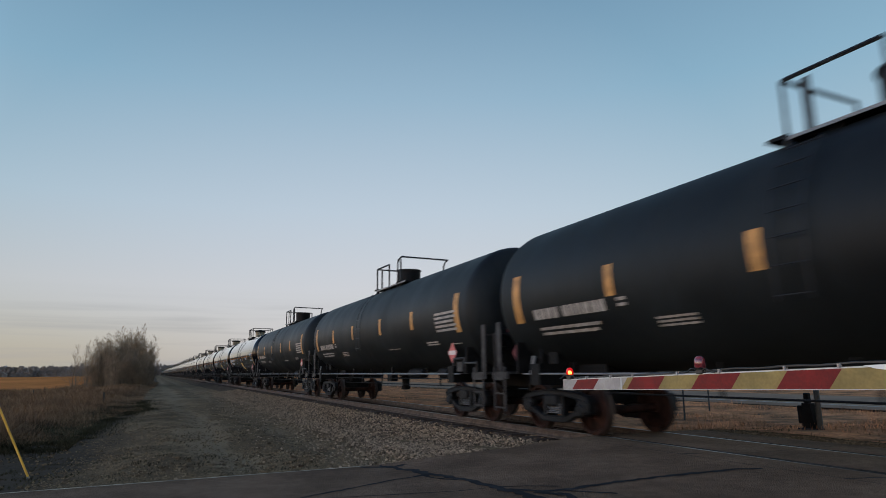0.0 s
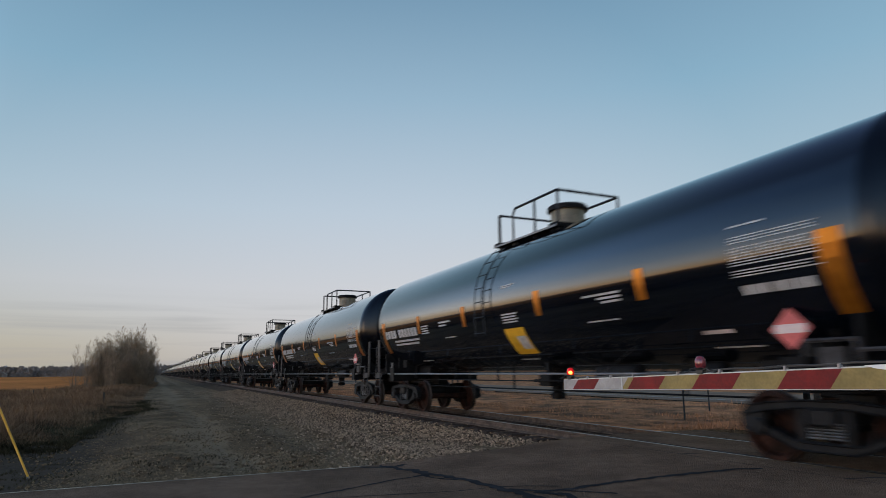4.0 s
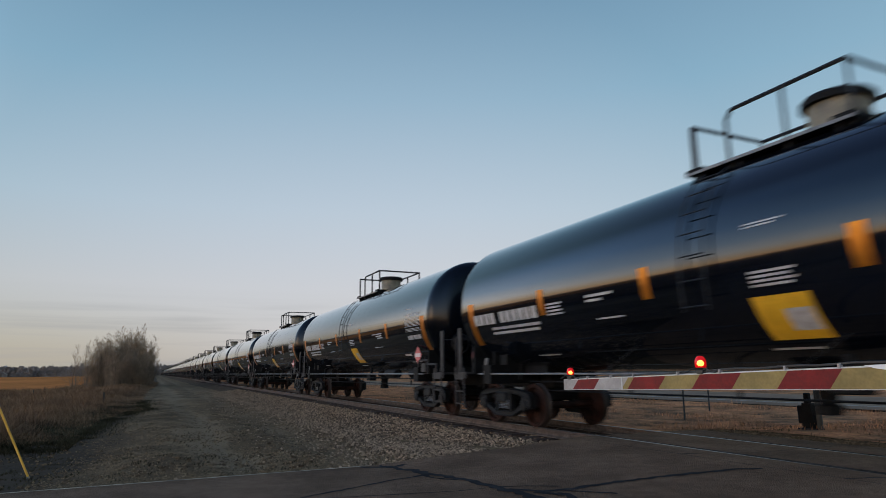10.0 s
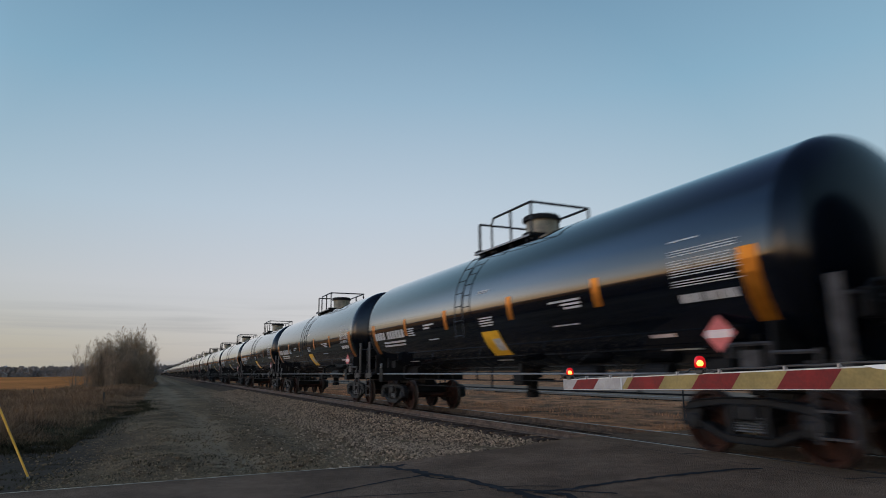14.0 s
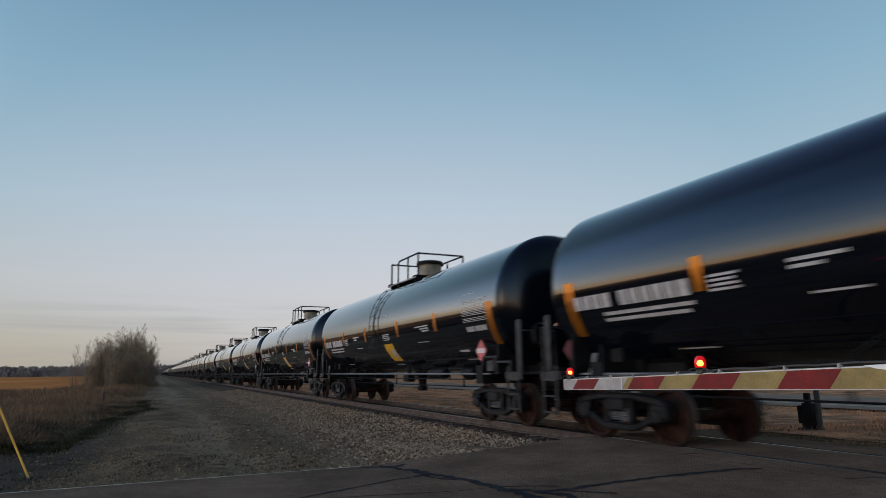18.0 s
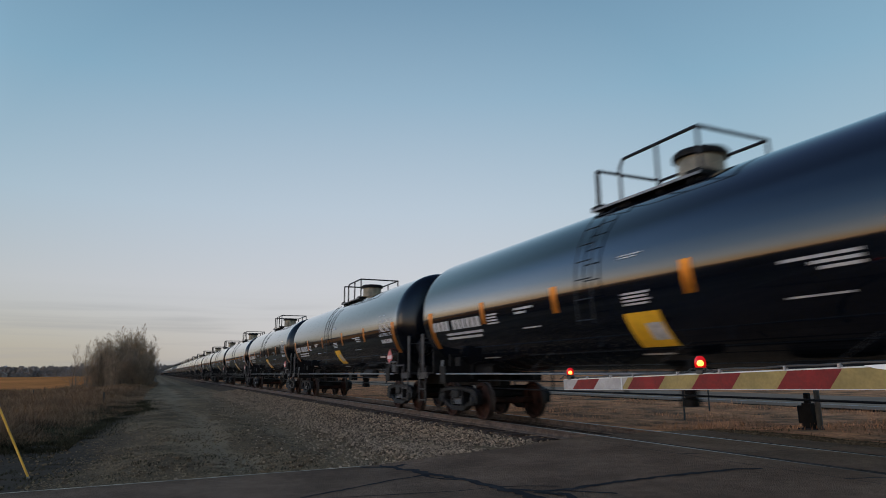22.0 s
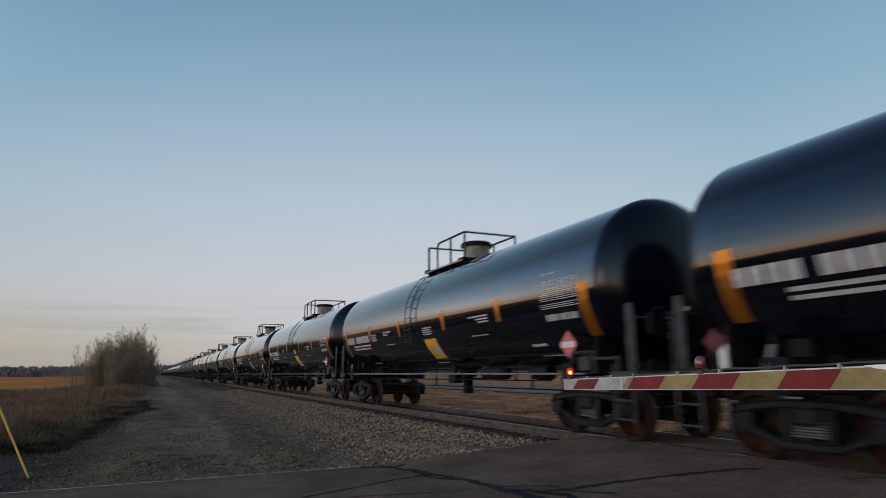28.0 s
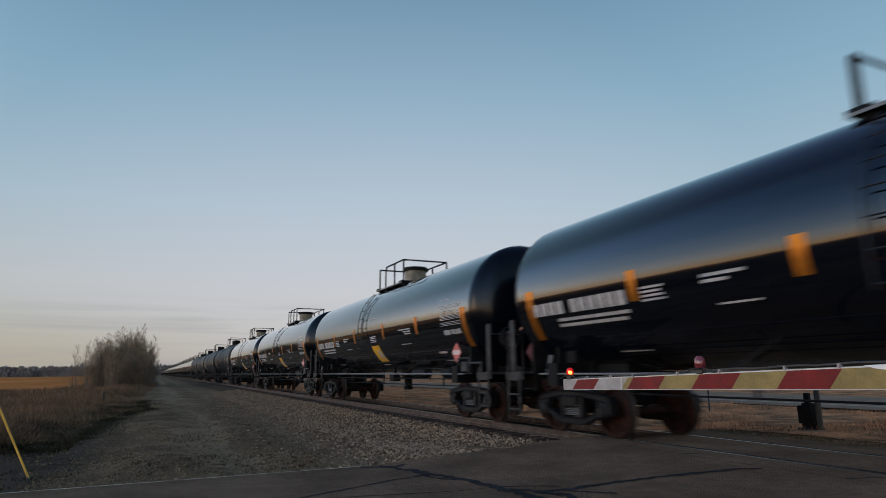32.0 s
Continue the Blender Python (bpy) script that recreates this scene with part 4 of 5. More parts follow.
def dirt_left(y):
    """Edge between the dirt and the grass."""
    return float(np.interp(y, EDGE_Y, EDGE_X)) + 0.45 * noise.noise((y * 0.4, 2.2, 0)) + 0.2 * noise.noise((y * 1.3, 5.2, 0))


def dirt_z(x, y):
    ruts = -0.035 * (math.exp(-((x + 5.2) / 0.35) ** 2) + math.exp(-((x + 7.0) / 0.35) ** 2))
    rough = 0.055 * noise.noise((x * 0.8, y * 0.55, 9)) + 0.030 * noise.noise((x * 2.3, y * 1.9, 4)) + 0.014 * noise.noise((x * 5.5, y * 5.0, 6))
    return ground_z(x, y) + 0.02 + ruts + (rough * smooth01(road_edge(x), road_edge(x) + 1.2, y) if y < 70 else 0)


def build_dirt():
    ob = sheet("dirt_track", list(np.linspace(-13.5, -2.9, 72)), list(np.arange(9.0, 45, 0.2)) + list(np.arange(45, 900, 6.0)), dirt_z, M["dirt"],
               lambda x, y: y > road_edge(x) - 0.1 and x > dirt_left(y))
    tagged(ob, "rutted brown dirt and gravel service track", "dirt road", kind="structure")


def blades(name, roots, heights, width, lean, mat, label, seed=1, wider=0.0):
    """Grass as narrow bent blades in one mesh; wider: growth of the blades' width with y, coarser tufts further off."""
    rng = np.random.RandomState(seed)
    n = len(roots)
    P = np.array(roots, float)
    H = np.array(heights, float)[:, None]
    a = rng.uniform(0, 2 * np.pi, n)
    d = np.stack([np.cos(a), np.sin(a), np.zeros(n)], -1)
    w = np.stack([-np.sin(a), np.cos(a), np.zeros(n)], -1) * ((width + wider * P[:, 1:2]) * rng.uniform(0.6, 1.4, (n, 1)))
    up = np.array([0, 0, 1.0])
    l = lean * rng.uniform(0.2, 1.0, (n, 1))
    mid = P + up * H * 0.6 + d * H * l * 0.35
    tip = P + up * H + d * H * l
    V = np.stack([P - w, P + w, mid + w * 0.7, mid - w * 0.7, tip], 1).reshape(-1, 3)
    F = []
    for k in range(n):
        b = 5 * k
        F.append((b, b + 1, b + 2, b + 3))
        F.append((b + 3, b + 2, b + 4))
    ob = raw(name, V.tolist(), F, mat)
    return tagged(ob, label, "grass", kind="stuff")


def build_grass():
    rng = np.random.RandomState(8)
    R, H = [], []
    while len(R) < 210000:
        y = 17 + 108 * rng.rand() ** 1.7
        edge = dirt_left(y)
        x = edge + 0.2 - rng.exponential(2.6) if rng.rand() < 0.5 else edge - (edge + 13.5 + 0.30 * y) * rng.rand()
        if x < -13.5 - 0.30 * y or (y > 84 and x < -19):
            continue
        d = min(edge - x, y - 17.0 - 0.8 * noise.noise((x * 0.6, 3.0, 1)))
        if d < 0 and rng.rand() < 0.8:
            continue
        clump = noise.noise((x * 0.55, y * 0.4, 4)) + 0.5 * noise.noise((x * 1.7, y * 1.2, 8))
        tall = 0.10 + 0.40 * smooth01(0.0, 2.6, d) + 0.22 * clump * smooth01(0.0, 1.5, d)
        R.append((x, y, ground_z(x, y) - 0.02))
        H.append(max(0.06, tall * rng.uniform(0.35, 1.3)))
    blades("tall_grass", R, H, 0.0030, 1.0, M["grass"], "dry tan prairie grass along the dirt track", 2, 0.00016)
    R, H = [], []
    while len(R) < 60000:
        y = 14.5 + 26 * rng.rand() ** 1.6
        x = dirt_left(y) + 0.35 * rng.normal() - abs(rng.normal(0, 1.6)) + 0.15
        if y < 18.5:
            x = -10.0 - 4.5 * rng.rand()
            if y < 16.6 + 0.5 * rng.normal() + 0.9 * noise.noise((x, 1.0, 2)):
                continue
        if x < -18 or noise.noise((x * 0.8, y * 0.8, 3)) < -0.3:
            continue
        R.append((x, y, max(ground_z(x, y), dirt_z(x, y) if x > dirt_left(y) else -9) - 0.01))
        H.append(rng.uniform(0.03, 0.13) + 0.20 * smooth01(0.1, 1.6, dirt_left(y) - x) * rng.rand())
    for _ in range(420):
        y = 9.6 + 24 * rng.rand() ** 1.4
        x = -5.0 - 6.5 * rng.rand() ** 0.6
        if y < road_edge(x) + 0.2:
            continue
        for _b in range(22):
            px, py = x + rng.normal(0, 0.10), y + rng.normal(0, 0.14)
            R.append((px, py, dirt_z(px, py) - 0.01))
            H.append(rng.uniform(0.012, 0.045))
    for _ in range(6000):
        x = 2.6 + 9.5 * rng.rand()
        y = 5.2 + 5.6 * rng.rand() + abs(rng.normal(0, 0.4))
        if x < 3.2 + 0.5 * noise.noise((y, 4.0, 0)):
            continue
        R.append((x, y, ground_z(x, y) - 0.01))
        H.append(rng.uniform(0.03, 0.11) * (0.5 + abs(noise.noise((x * 1.1, y, 2)))))
    blades("low_grass", R, H, 0.009, 1.6, M["lowgrass"], "short dark green grass at the dirt's edge", 3)
    R, H = [], []
    while len(R) < 38000:
        x = 3.6 + 12.6 * rng.rand()
        y = 6.0 + 75 * rng.rand() ** 1.6
        if x < 4.6 and y < 9.5:
            continue
        R.append((x, y, ground_z(x, y) - 0.02))
        H.append(max(0.03, 0.12 + 0.24 * noise.noise((x * 0.45, y * 0.35, 6))) * rng.uniform(0.5, 1.3))
    blades("verge_grass", R, H, 0.008, 0.9, M["verge_blade"], "dry reddish tan grass on the verge beyond the track", 4)


def build_far():
    ob = sheet("highway", [16.2, 20.0, 23.6, 27.0], list(np.arange(-200, 1500, 25.0)), lambda x, y: -0.36 + (0.06 if 17 < x < 26 else 0), M["highway"])
    tagged(ob, "pale grey highway running beside the railway", "road", kind="structure")
    ob = sheet("far_verge", [27.0, 30.0, 40.0, 60.0, 120.0], list(np.arange(-200, 1500, 25.0)), lambda x, y: ground_z(x, y) + 0.08, M["verge"])
    tagged(ob, "tan dry grass beyond the highway", "verge", kind="structure")
    ob = sheet("highway_line", [17.1, 17.26], list(np.arange(-200, 1500, 25.0)), lambda x, y: -0.29, M["white_tape"])
    tagged(ob, "white painted edge line of the highway", "road marking", kind="structure")
    ob = sheet("verge", list(np.linspace(3.3, 16.0, 27)), list(np.arange(5.2, 70, 0.8)) + list(np.arange(70, 900, 15.0)), lambda x, y: ground_z(x, y) + 0.03 + ((0.05 * noise.noise((x * 0.9, y * 0.9, 2)) + 0.05 * noise.noise((x * 0.3, y * 0.25, 6))) if y < 90 else 0), M["verge"])
    tagged(ob, "reddish tan matted dry grass verge", "verge", kind="structure")
    ob = sheet("meadow", [-60, -45, -36, -30] + list(np.arange(-27, -7.4, 0.6)), [16.5, 16.8] + list(np.arange(17.2, 60, 0.8)) + list(np.arange(60, 130, 2.5)),
               lambda x, y: ground_z(x, y) + 0.03 + 0.05 * noise.noise((x * 0.9, y * 0.8, 2)), M["thatch"],
               lambda x, y: x < dirt_left(y) + 0.1 and y > 16.9 + 0.7 * noise.noise((x * 0.6, 3.0, 1)) and (y < 84 or x > -19))
    tagged(ob, "brown matted dry grass beside the dirt track", "meadow", kind="structure")
    ob = sheet("stubble_field", [-900, -500, -200, -80, -60, -45, -36, -30, -26, -22, -18.4], [80, 84, 95, 120, 160, 260, 500, 900],
               lambda x, y: ground_z(x, y) + 0.06, M["field"], None)
    tagged(ob, "golden harvested stubble field", "field", kind="structure")
    rng = np.random.RandomState(12)
    V, F = [], []

    def clump(x, y, z, r):
        for _ in range(5):
            b = len(V)
            c = np.array((x, y, z)) + rng.normal(0, r * 0.5, 3)
            for _ in range(4):
                V.append(tuple(c + rng.normal(0, r * 0.7, 3) * np.array((1, 0.4, 1))))
            F.extend([(b, b + 1, b + 2), (b, b + 2, b + 3), (b, b + 1, b + 3)])
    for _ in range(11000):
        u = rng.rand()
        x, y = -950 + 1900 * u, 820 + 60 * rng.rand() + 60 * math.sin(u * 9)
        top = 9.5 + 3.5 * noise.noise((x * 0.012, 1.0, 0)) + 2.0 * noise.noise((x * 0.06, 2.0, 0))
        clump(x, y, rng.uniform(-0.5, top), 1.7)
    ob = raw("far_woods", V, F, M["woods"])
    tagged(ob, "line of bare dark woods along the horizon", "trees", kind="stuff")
    for x, y, r, h in ((-152.3, 800, 2.2, 12.5), (-135.2, 803, 4.2, 9.5)):
        b = thing("grain_bin", "pale metal grain bin before the distant woods", "grain bin", "distant farm bins", at=pose(x, y, ground_z(x, y)))
        bm = bmesh.new()
        add_tube(bm, (0, 0, 0), (0, 0, h * 0.8), r, seg=20)
        part("body", bm, M["concrete"], b)
        bm = bmesh.new()
        add_revolve(bm, [(r * 1.05, h * 0.8), (r * 0.3, h * 0.98), (0, h)], "z", (0, 0, 0), 20)
        part("roof", bm, M["concrete"], b)


# ------------------------------------------------------------------ bare trees
def bare_tree(seed, height, stems, spread_r):
    rng = random.Random(seed)
    t = thing("bare_tree", "leafless grey-brown clump tree with many fine upright twigs", "tree", "trees beside the railway")
    bm = bmesh.new()
    V, F = [], []

    def twig(a, b, w):
        d = (b - a).normalized()
        s = d.cross(Vector((rng.uniform(-1, 1), rng.uniform(-1, 1), 0.1))).normalized() * w
        u = d.cross(s).normalized() * w
        k = len(V)
        V.extend([tuple(a + s), tuple(a - s * 0.5 + u * 0.87), tuple(a - s * 0.5 - u * 0.87), tuple(b)])
        F.extend([(k, k + 1, k + 3), (k + 1, k + 2, k + 3), (k + 2, k, k + 3)])

    for _ in range(stems):
        base = Vector((rng.uniform(-0.8, 0.8) * spread_r, rng.uniform(-0.8, 0.8) * spread_r, 0))
        h = height * rng.uniform(0.55, 1.0) * (1 - 0.20 * (base.x * base.x + base.y * base.y) / spread_r ** 2)
        lean = Vector((base.x * 0.30 + rng.uniform(-0.35, 0.35), base.y * 0.30 + rng.uniform(-0.35, 0.35), 0))
        n, prev, r = 7, base, 0.040 * rng.uniform(0.6, 1.3)
        for k in range(1, n + 1):
            f = k / n
            p = base + Vector((lean.x * f ** 1.4 + rng.gauss(0, 0.05), lean.y * f ** 1.4 + rng.gauss(0, 0.05), h * f))
            add_tube(bm, prev, p, r * (1 - 0.9 * (k - 1) / n), r * (1 - 0.9 * f), seg=5, caps=False)
            for _b in range(7):
                a = prev.lerp(p, rng.uniform(0, 1))
                ang = rng.uniform(0, 2 * math.pi)
                ln = (0.35 + 1.05 * (1 - f)) * rng.uniform(0.6, 1.2) + 0.22
                out = Vector((math.cos(ang), math.sin(ang), rng.uniform(0.5, 2.1))).normalized()
                b = a + out * ln
                twig(a, b, 0.010)
                for _c in range(15):
                    c0 = a.lerp(b, rng.uniform(0.15, 0.95))
                    ang2 = ang + rng.uniform(-1.5, 1.5)
                    o2 = Vector((math.cos(ang2), math.sin(ang2), rng.uniform(0.5, 2.4))).normalized()
                    c1 = c0 + o2 * ln * rng.uniform(0.3, 0.65)
                    twig(c0, c1, 0.0045)
            prev = p
    tagged(part("trunk", bm, M["bark"], t), kind="stuff")
    tagged(raw("crown", V, F, M["twig"], t), kind="stuff")
    return t


def build_trees():
    kinds = [bare_tree(1, 8.5, 26, 1.7), bare_tree(2, 7.7, 24, 1.6), bare_tree(3, 5.0, 24, 1.5)]
    spots = [(-9.9, 92, 1), (-11.2, 89, 0), (-12.7, 91, 0), (-13.7, 89, 1), (-11.0, 97, 0), (-12.6, 96, 0), (-13.6, 95, 1), (-10.0, 98, 1),
             (-14.2, 92, 2), (-10.3, 86, 2), (-12.2, 85, 2)]
    used = set()
    rng = random.Random(4)
    for x, y, k in spots:
        m = Matrix.Translation((x, y, ground_z(x, y) - 0.05)) @ Matrix.Rotation(rng.uniform(0, 6.28), 4, "Z")
        if k not in used:
            used.add(k)
            kinds[k].matrix_basis = m
        else:
            copy_thing(kinds[k], m)
    for seed, h, x, y in ((9, 6.4, -17.2, 90), (10, 7.0, -15.9, 88), (11, 5.6, -16.5, 93)):
        t = bare_tree(seed, h, 2, 0.6)
        tagged(t, "thin leafless sapling with sparse branches", "tree")
        t.matrix_basis = Matrix.Translation((x, y, ground_z(x, y) - 0.05))


# ------------------------------------------------------------------ fence, guy guard
def fence_post(x, y, h, label, lean=0.0, r=0.05):
    bm = bmesh.new()
    add_tube(bm, (0, 0, -0.05), (lean, 0, h), r, r * 0.85, seg=8)
    ob = part("fence_post", bm, M["wood_post"])
    tagged(ob, label, "fence post", "fence posts")
    ob.location = (x, y, ground_z(x, y))
    return ob


def build_fences():
    for x, y in ((-17.65, 63.2), (-17.9, 78.6), (-10.75, 38), (-17.8, 70.9), (-17.4, 49)):
        fence_post(x, y, 0.72, "grey weathered wooden fence post in dry grass", random.uniform(-0.08, 0.08), 0.05)
    for x, y in ((7.5, 15.61), (10.7, 17.49)):
        fence_post(x, y, 1.05, "thin dark steel post on the grassy verge", 0.02, 0.03)
    g = thing("guy_guard", "yellow plastic guard on a slanting guy wire", "guy guard", at=pose(-9.94, 11.0, ground_z(-9.94, 11.0)))
    bm = bmesh.new()
    d = Vector((-0.51, 0.25, 1.0)).normalized()
    add_tube(bm, d * 0.02, d * 2.3, 0.0155, seg=12)
    part("guard", bm, M["guard"], g)
    bm = bmesh.new()
    add_tube(bm, d * -0.15, d * 7.5, 0.006, seg=6)
    part("guy_wire", bm, M["wire"], g)
    bm = bmesh.new()
    add_tube(bm, (0, 0, -0.05), d * 0.05, 0.02, seg=8)
    part("anchor_eye", bm, M["wire"], g)


# ------------------------------------------------------------------ crossing gate
GX = -4.33


MAST_Y = -2.6


def arm_bottom(y):
    return 1.00 + 0.07 * (5.68 - y) / 3.31


def arm_top(y):
    return 1.11 + 0.11 * (5.68 - y) / 3.31


def build_gate():
    """The near gate: a thing that sways a little; its arm runs along the track."""
    gate = thing("crossing_gate", "lowered crossing gate with red and yellowed stripes and red lamps", "crossing gate", at=pose(GX, MAST_Y, 0))
    inv = Matrix.Translation((-GX, -MAST_Y, 0))

    def put(name, bm, mat, parent=gate, label="", smooth=False):
        bm.transform(inv)
        return part(name, bm, mat, parent, label, smooth)

    # aluminium arm with edge beads
    bm = bmesh.new()
    yt, ym = 5.68, -2.4
    for off, hh in ((0.0, 1.0),):
        pts = [(yt, arm_bottom(yt)), (yt, arm_top(yt)), (ym, arm_top(ym)), (ym, arm_bottom(ym))]
        add_prism(bm, [(y, z) for y, z in pts], GX - 0.015, GX + 0.015)
    arm = put("arm", bm, M["alu"])
    bounds = [(5.68, "w"), (5.52, "r"), (5.17, "w"), (4.75, "c"), (4.67, "r"), (4.27, "c"), (3.89, "r"), (3.49, "c"), (3.10, "r"), (2.71, "c")]
    bounds += [(2.71 - 0.395 * k, "r" if k % 2 else "c") for k in range(1, 13)]
    mats = {"w": M["white_tape"], "r": M["red_tape"], "c": M["cream_tape"]}
    for (y0, kind), (y1, _) in zip(bounds, bounds[1:] + [(-2.36, "")]):
        bm = bmesh.new()
        sl = -0.10
        e0 = 0.0 if y0 == 5.68 else sl
        e1 = sl
        b = 0.006
        pts = [(y0, arm_bottom(y0) + b), (y0 + e0, arm_top(y0) - b), (y1 + e1, arm_top(y1) - b), (y1, arm_bottom(y1) + b)]
        add_prism(bm, [(y, z) for y, z in pts], GX - 0.018, GX - 0.0155)
        put("stripe", bm, mats[kind], arm)
    # joint plate of the tip section
    bm = bmesh.new()
    add_box(bm, (GX - 0.021, 4.74, 1.075), (0.004, 0.02, 0.115))
    put("joint_plate", bm, M["alu"], arm)
    # lamps
    spin = []
    for yl, lit in ((5.575, True), (3.79, False), (1.2, False)):
        y, z0 = yl, arm_top(yl)
        sc = 0.85 if lit else 1.0
        bm = bmesh.new()
        add_box(bm, (GX, y, z0 + 0.015), (0.05, 0.07, 0.04), 0.006)
        add_revolve(bm, [(0, z0 + 0.03), (0.045 * sc, z0 + 0.03), (0.05 * sc, z0 + 0.045), (0, z0 + 0.05)], "z", (GX, y, 0), 16)
        base = put("lamp_base", bm, M["lamp_black"], gate, "black lamp base")
        for sg in (-1, 1):
            bm = bmesh.new()
            add_path(bm, [(GX - 0.02, y + sg * 0.03, z0 + 0.03), (GX - 0.022, y + sg * 0.075, z0 + 0.038), (GX - 0.02, y + sg * 0.12, z0 + 0.012), (GX - 0.018, y + sg * 0.16, z0 + 0.006)], 0.006, 5)
            put("lamp_lead", bm, M["lamp_black"], gate, "black lamp lead")
        r, h = 0.046 * sc, 0.13 * sc
        prof = [(r * 0.86, z0 + 0.045), (r, z0 + 0.06), (r, z0 + h * 0.72), (r * 0.86, z0 + h * 0.92), (r * 0.5, z0 + h * 1.06), (0, z0 + h * 1.1)]
        bm = bmesh.new()
        add_revolve(bm, prof, "z", (GX, y, 0), 20)
        if lit:
            put("lens", bm, M["lens_on"], base, "lit red lens", True)
            bm = bmesh.new()
            add_revolve(bm, [(0, z0 + 0.046), (0.018, z0 + 0.054), (0.024, z0 + 0.068), (0.017, z0 + 0.084), (0, z0 + 0.094)], "z", (GX - 0.59 * 0.029, y - 0.81 * 0.029, 0), 12)
            put("bulb", bm, M["bulb_on"], base, "glowing bulb", True)
        else:
            # a turning drum: one half lit, one half dark
            for v in bm.verts:
                v.co -= Vector((GX, y, z0))
            for f in bm.faces:
                f.material_index = 1 if f.calc_center_median().dot(Vector((-0.73, -0.68, 0))) > 0 else 0
            drum = part("flasher_lens", bm, [M["lens_off"], M["lens_on"]], gate, "red flasher lens, lit on one half", True)
            drum.location = (0, y - MAST_Y, z0)
            bm = bmesh.new()
            add_revolve(bm, [(0, 0.052), (0.020, 0.060), (0.029, 0.078), (0.020, 0.100), (0, 0.112)], "z", (-0.73 * 0.034, -0.68 * 0.034, 0), 12)
            part("bulb", bm, M["bulb_on"], drum, "glowing bulb", True)
            spin.append((drum, (0, y - MAST_Y, z0)))
    # feed cable with clips along the top
    bm = bmesh.new()
    pts = []
    for k in range(60):
        yk = 5.5 - 7.6 * k / 59
        pts.append((GX - 0.006 * math.sin(k * 2.1), yk, arm_top(yk) + 0.010 + (0.012 if yk < 3.7 else 0.0) + 0.004 * math.sin(k * 1.7)))
    add_path(bm, pts, 0.008, seg=5)
    put("feed_cable", bm, M["lamp_black"])
    for yk in (5.27, 4.90, 4.58, 4.03, 3.59, 3.02, 2.63, 2.2, 1.7, 1.2):
        bm = bmesh.new()
        add_box(bm, (GX - 0.008, yk, arm_top(yk) + 0.008), (0.036, 0.014, 0.03))
        put("cable_clip", bm, M["white_tape"], arm)
    bm = bmesh.new()
    add_prism(bm, [(2.47, arm_top(2.47) + 0.004), (2.30, arm_top(2.30) + 0.006), (2.33, arm_top(2.33) - 0.030), (2.40, arm_top(2.40) - 0.018)], GX - 0.024, GX - 0.0185)
    put("torn_sheeting", bm, M["sign_white"], arm, "torn white scrap of sheeting")
    # post that carries the arm
    bm = bmesh.new()
    zr = road_z(GX) - 0.03
    add_box(bm, (GX, MAST_Y, zr + 0.1), (0.7, 0.7, 0.2), 0.02)
    part_base = put("foundation", bm, M["concrete"])
    bm = bmesh.new()
    add_tube(bm, (GX + 0.25, MAST_Y - 0.15, zr), (GX + 0.25, MAST_Y - 0.15, 4.6), 0.06, seg=14)
    put("mast", bm, M["mast"])
    bm = bmesh.new()
    add_box(bm, (GX, MAST_Y, 1.05), (0.32, 0.42, 0.55), 0.03)
    add_box(bm, (GX, MAST_Y, 0.45), (0.2, 0.24, 0.75))
    put("gate_mechanism", bm, M["mast"])
    return gate, spin


def text_mesh(body, size):
    cu = bpy.data.curves.new("t", "FONT")
    cu.body, cu.size, cu.align_x, cu.align_y = body, size, "CENTER", "CENTER"
    ob = new("t", cu)
    dg = bpy.context.evaluated_depsgraph_get()
    me = bpy.data.meshes.new_from_object(ob.evaluated_get(dg))
    bpy.data.objects.remove(ob)
    return me


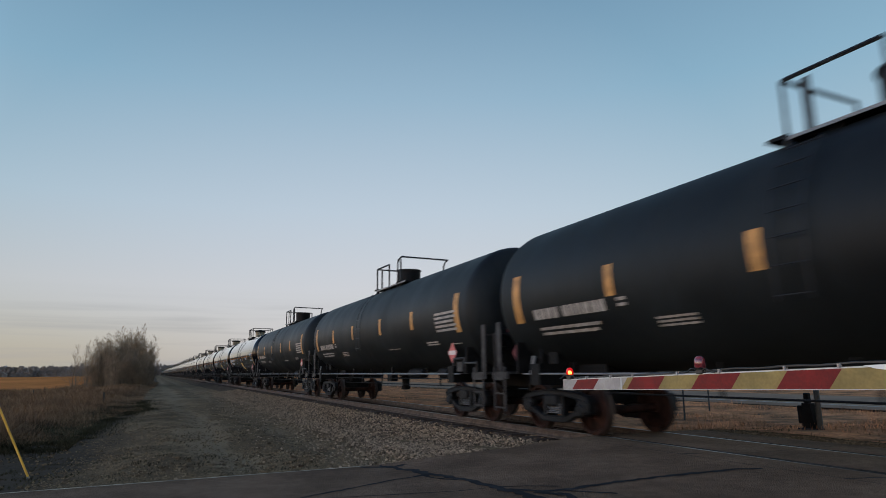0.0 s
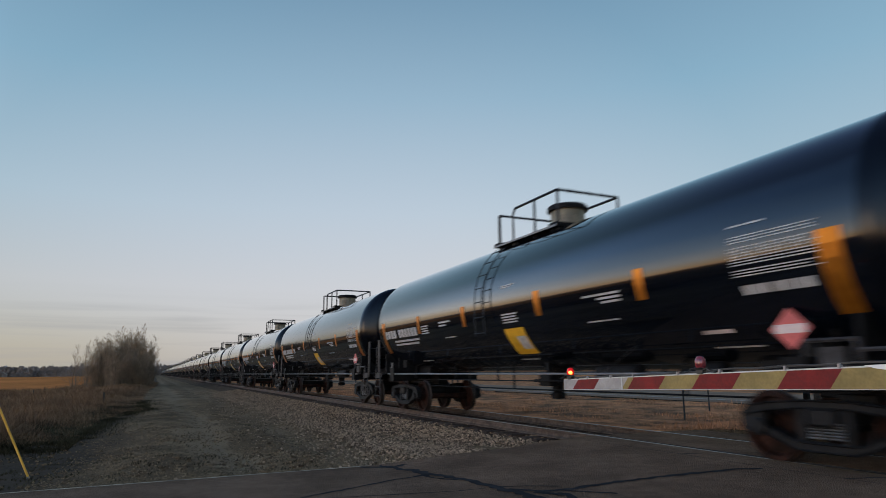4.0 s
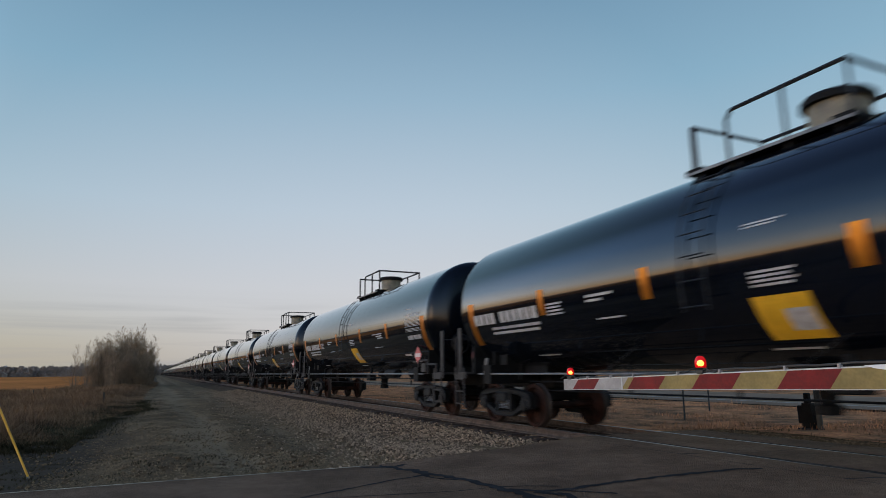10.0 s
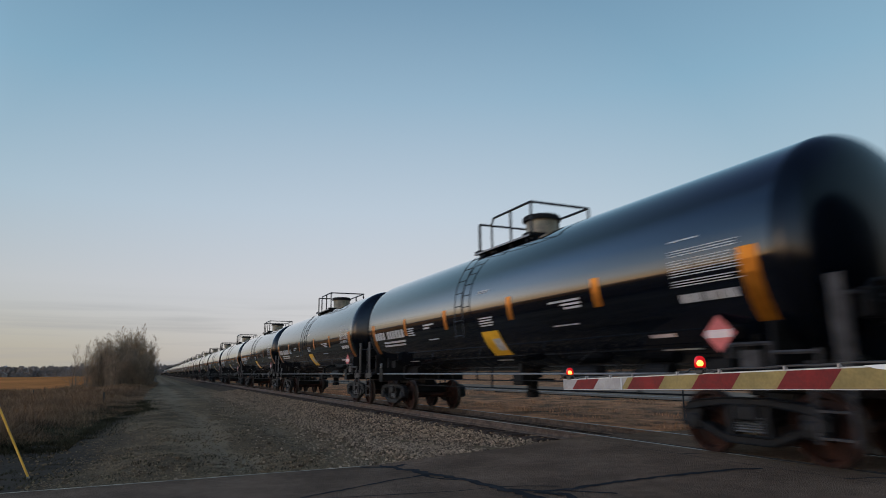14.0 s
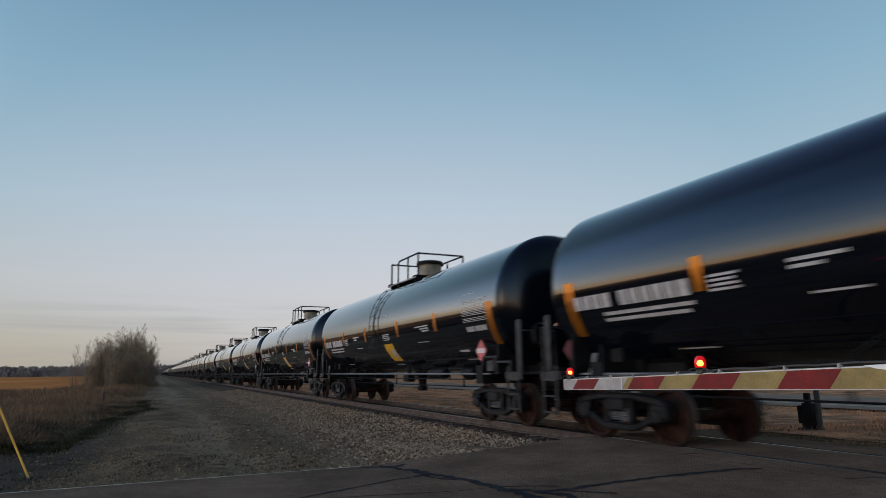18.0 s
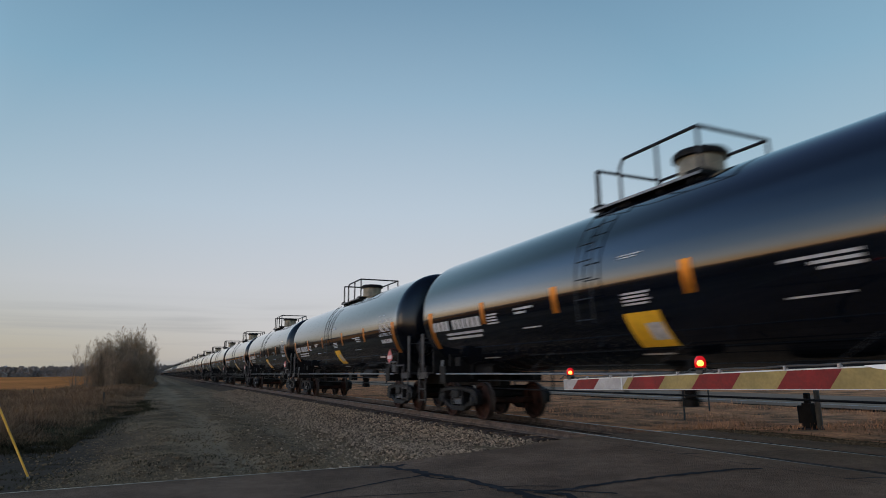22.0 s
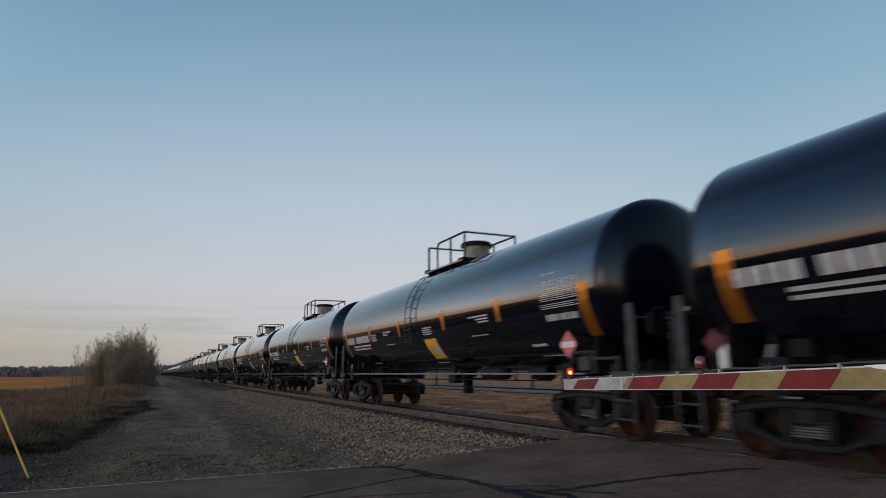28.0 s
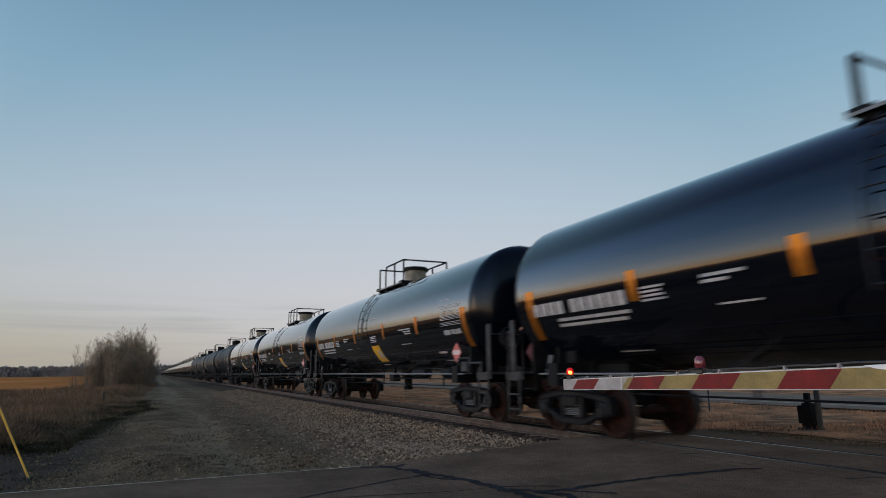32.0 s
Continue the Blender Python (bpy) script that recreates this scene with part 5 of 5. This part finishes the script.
def build_signal():
    """The crossing signal across the track, seen between and under the cars."""
    sx, sy = 5.2, 9.4
    z0 = ground_z(sx, sy)
    s = thing("crossing_signal", "grey crossing signal mast with a white crossbuck sign and flashers", "crossing signal", at=pose(sx, sy, z0))
    bm = bmesh.new()
    add_box(bm, (0, 0.22, 0.02), (0.4, 0.42, 0.10), 0.02)
    part("foundation", bm, M["under"], s)
    bm = bmesh.new()
    add_prism(bm, [(0.06, 0.06), (0.36, 0.06), (0.32, 0.62), (0.12, 0.62)], -0.10, 0.10)
    add_box(bm, (0, 0.42, 0.36), (0.13, 0.12, 0.40), 0.02)
    add_box(bm, (0, 0.24, 0.72), (0.12, 0.12, 0.26), 0.02)
    part("gate_mechanism", bm, M["under"], s)
    bm = bmesh.new()
    add_tube(bm, (0, 0, 0.02), (0, 0, 5.5), 0.06, seg=14)
    add_revolve(bm, [(0.075, 5.45), (0.075, 5.52), (0.04, 5.58), (0, 5.6)], "z", (0, 0, 0), 14)
    part("mast", bm, M["mast"], s)
    # crossbuck, facing west
    zc = 4.35
    for k, ang in ((0, 45), (1, -45)):
        m = Matrix.Translation((-0.09 - 0.012 * k, -0.22, zc - z0 - 0.2)) @ Matrix.Rotation(radians(ang), 4, "X")
        bm = bmesh.new()
        add_box(bm, (0, 0, 0), (0.008, 1.22, 0.23), m=m)
        b = part("crossbuck_blade", bm, M["sign_white"], s)
        if k == 1:
            me = text_mesh("CROSSING", 0.2)
            me.transform(m @ Matrix.Translation((-0.0065, 0, 0)) @ Matrix.Rotation(radians(-90), 4, "Z") @ Matrix.Rotation(radians(90), 4, "X"))
            me.materials.append(M["lamp_black"])
            t = new("sign_text", me)
            t.parent = b
    bm = bmesh.new()
    add_tube(bm, (0, -0.6, 2.85), (0, 0.6, 2.85), 0.03, seg=8)
    part("light_arm", bm, M["mast"], s)
    for dy in (-0.6, 0.6):
        sg = -1 if dy < 0 else 1
        bm = bmesh.new()
        add_tube(bm, (0, dy, 2.85), (0, dy + sg * 0.04, 2.85), 0.25, seg=20)
        add_tube(bm, (0, dy + sg * 0.04, 2.85), (0, dy + sg * 0.38, 2.82), 0.16, 0.12, seg=16, caps=False)
        f = part("flasher", bm, M["lamp_black"], s)
        bm = bmesh.new()
        add_tube(bm, (0, dy + sg * 0.042, 2.85), (0, dy + sg * 0.06, 2.85), 0.13, seg=16)
        part("lens", bm, M["lens_off"], f)


# ------------------------------------------------------------------ build
build_ground()
build_road()
build_far()
build_dirt()
gate, flashers = build_gate()
build_signal()
build_fences()
build_trees()
train = build_train()
build_grass()
build_gravel()
build_track()


# ------------------------------------------------------------------ what moves
FLASH, LIT_ON, LIT_OFF = 1.035, 0.215, 0.733     # seconds: the period, the turns to lit and to dark


def motions():
    # the cars
    for n, car in train:
        walk(car, [(float(t), car_pose(n, t)) for t in range(33)])
    # the wheels roll: one set of keys for each place of an axle, shared by all cars
    lead = [o for o in train[0][1].children if o.name.split(".")[0] == "axle"]
    spins = {}
    for ax in lead:
        x, y, z = ax.location
        rows = []
        for k in range(961):
            t = k / 30
            rows.append((t, pose(x, y, z, math.degrees((travel(t) - travel(0)) / WHEEL) % 360)))
        walk(ax, rows)
        spins[round(y, 2)] = ax
    for n, car in train[1:]:
        for o in car.children:
            if o.name.split(".")[0] == "axle":
                src = spins[round(o.location.y, 2)]
                o.rotation_mode = "QUATERNION"
                o.animation_data_create()
                o.animation_data.action = src.animation_data.action
                o.animation_data.action_slot = src.animation_data.action_slot
    # the flasher drums turn half round and back
    for i, (drum, loc) in enumerate(flashers):
        rows, k = [(0.0, pose(*loc, 0, 0, 180.0))], 0
        while True:
            on = LIT_ON + FLASH * k
            if on + LIT_OFF - LIT_ON + 0.1 > 32:
                break
            for c, a, b in ((on, 180, 0), (on + LIT_OFF - LIT_ON, 0, -180)):
                for j in range(4):
                    rows.append((c - 0.05 + j * 0.034, pose(*loc, 0, 0, a + (b - a) * j / 3)))
            k += 1
        rows.append((32.0, pose(*loc, 0, 0, 180.0)))
        walk(drum, rows)
    # the gate sways a touch in the wind of the train
    rows = []
    for k in range(65):
        t = k / 2
        a = 0.045 * math.sin(2 * math.pi * t / 1.13 + 0.6) + 0.02 * math.sin(t * 2.3)
        rows.append((t, pose(GX, MAST_Y, 0, 0, 0, a)))
    walk(gate, rows)


motions()
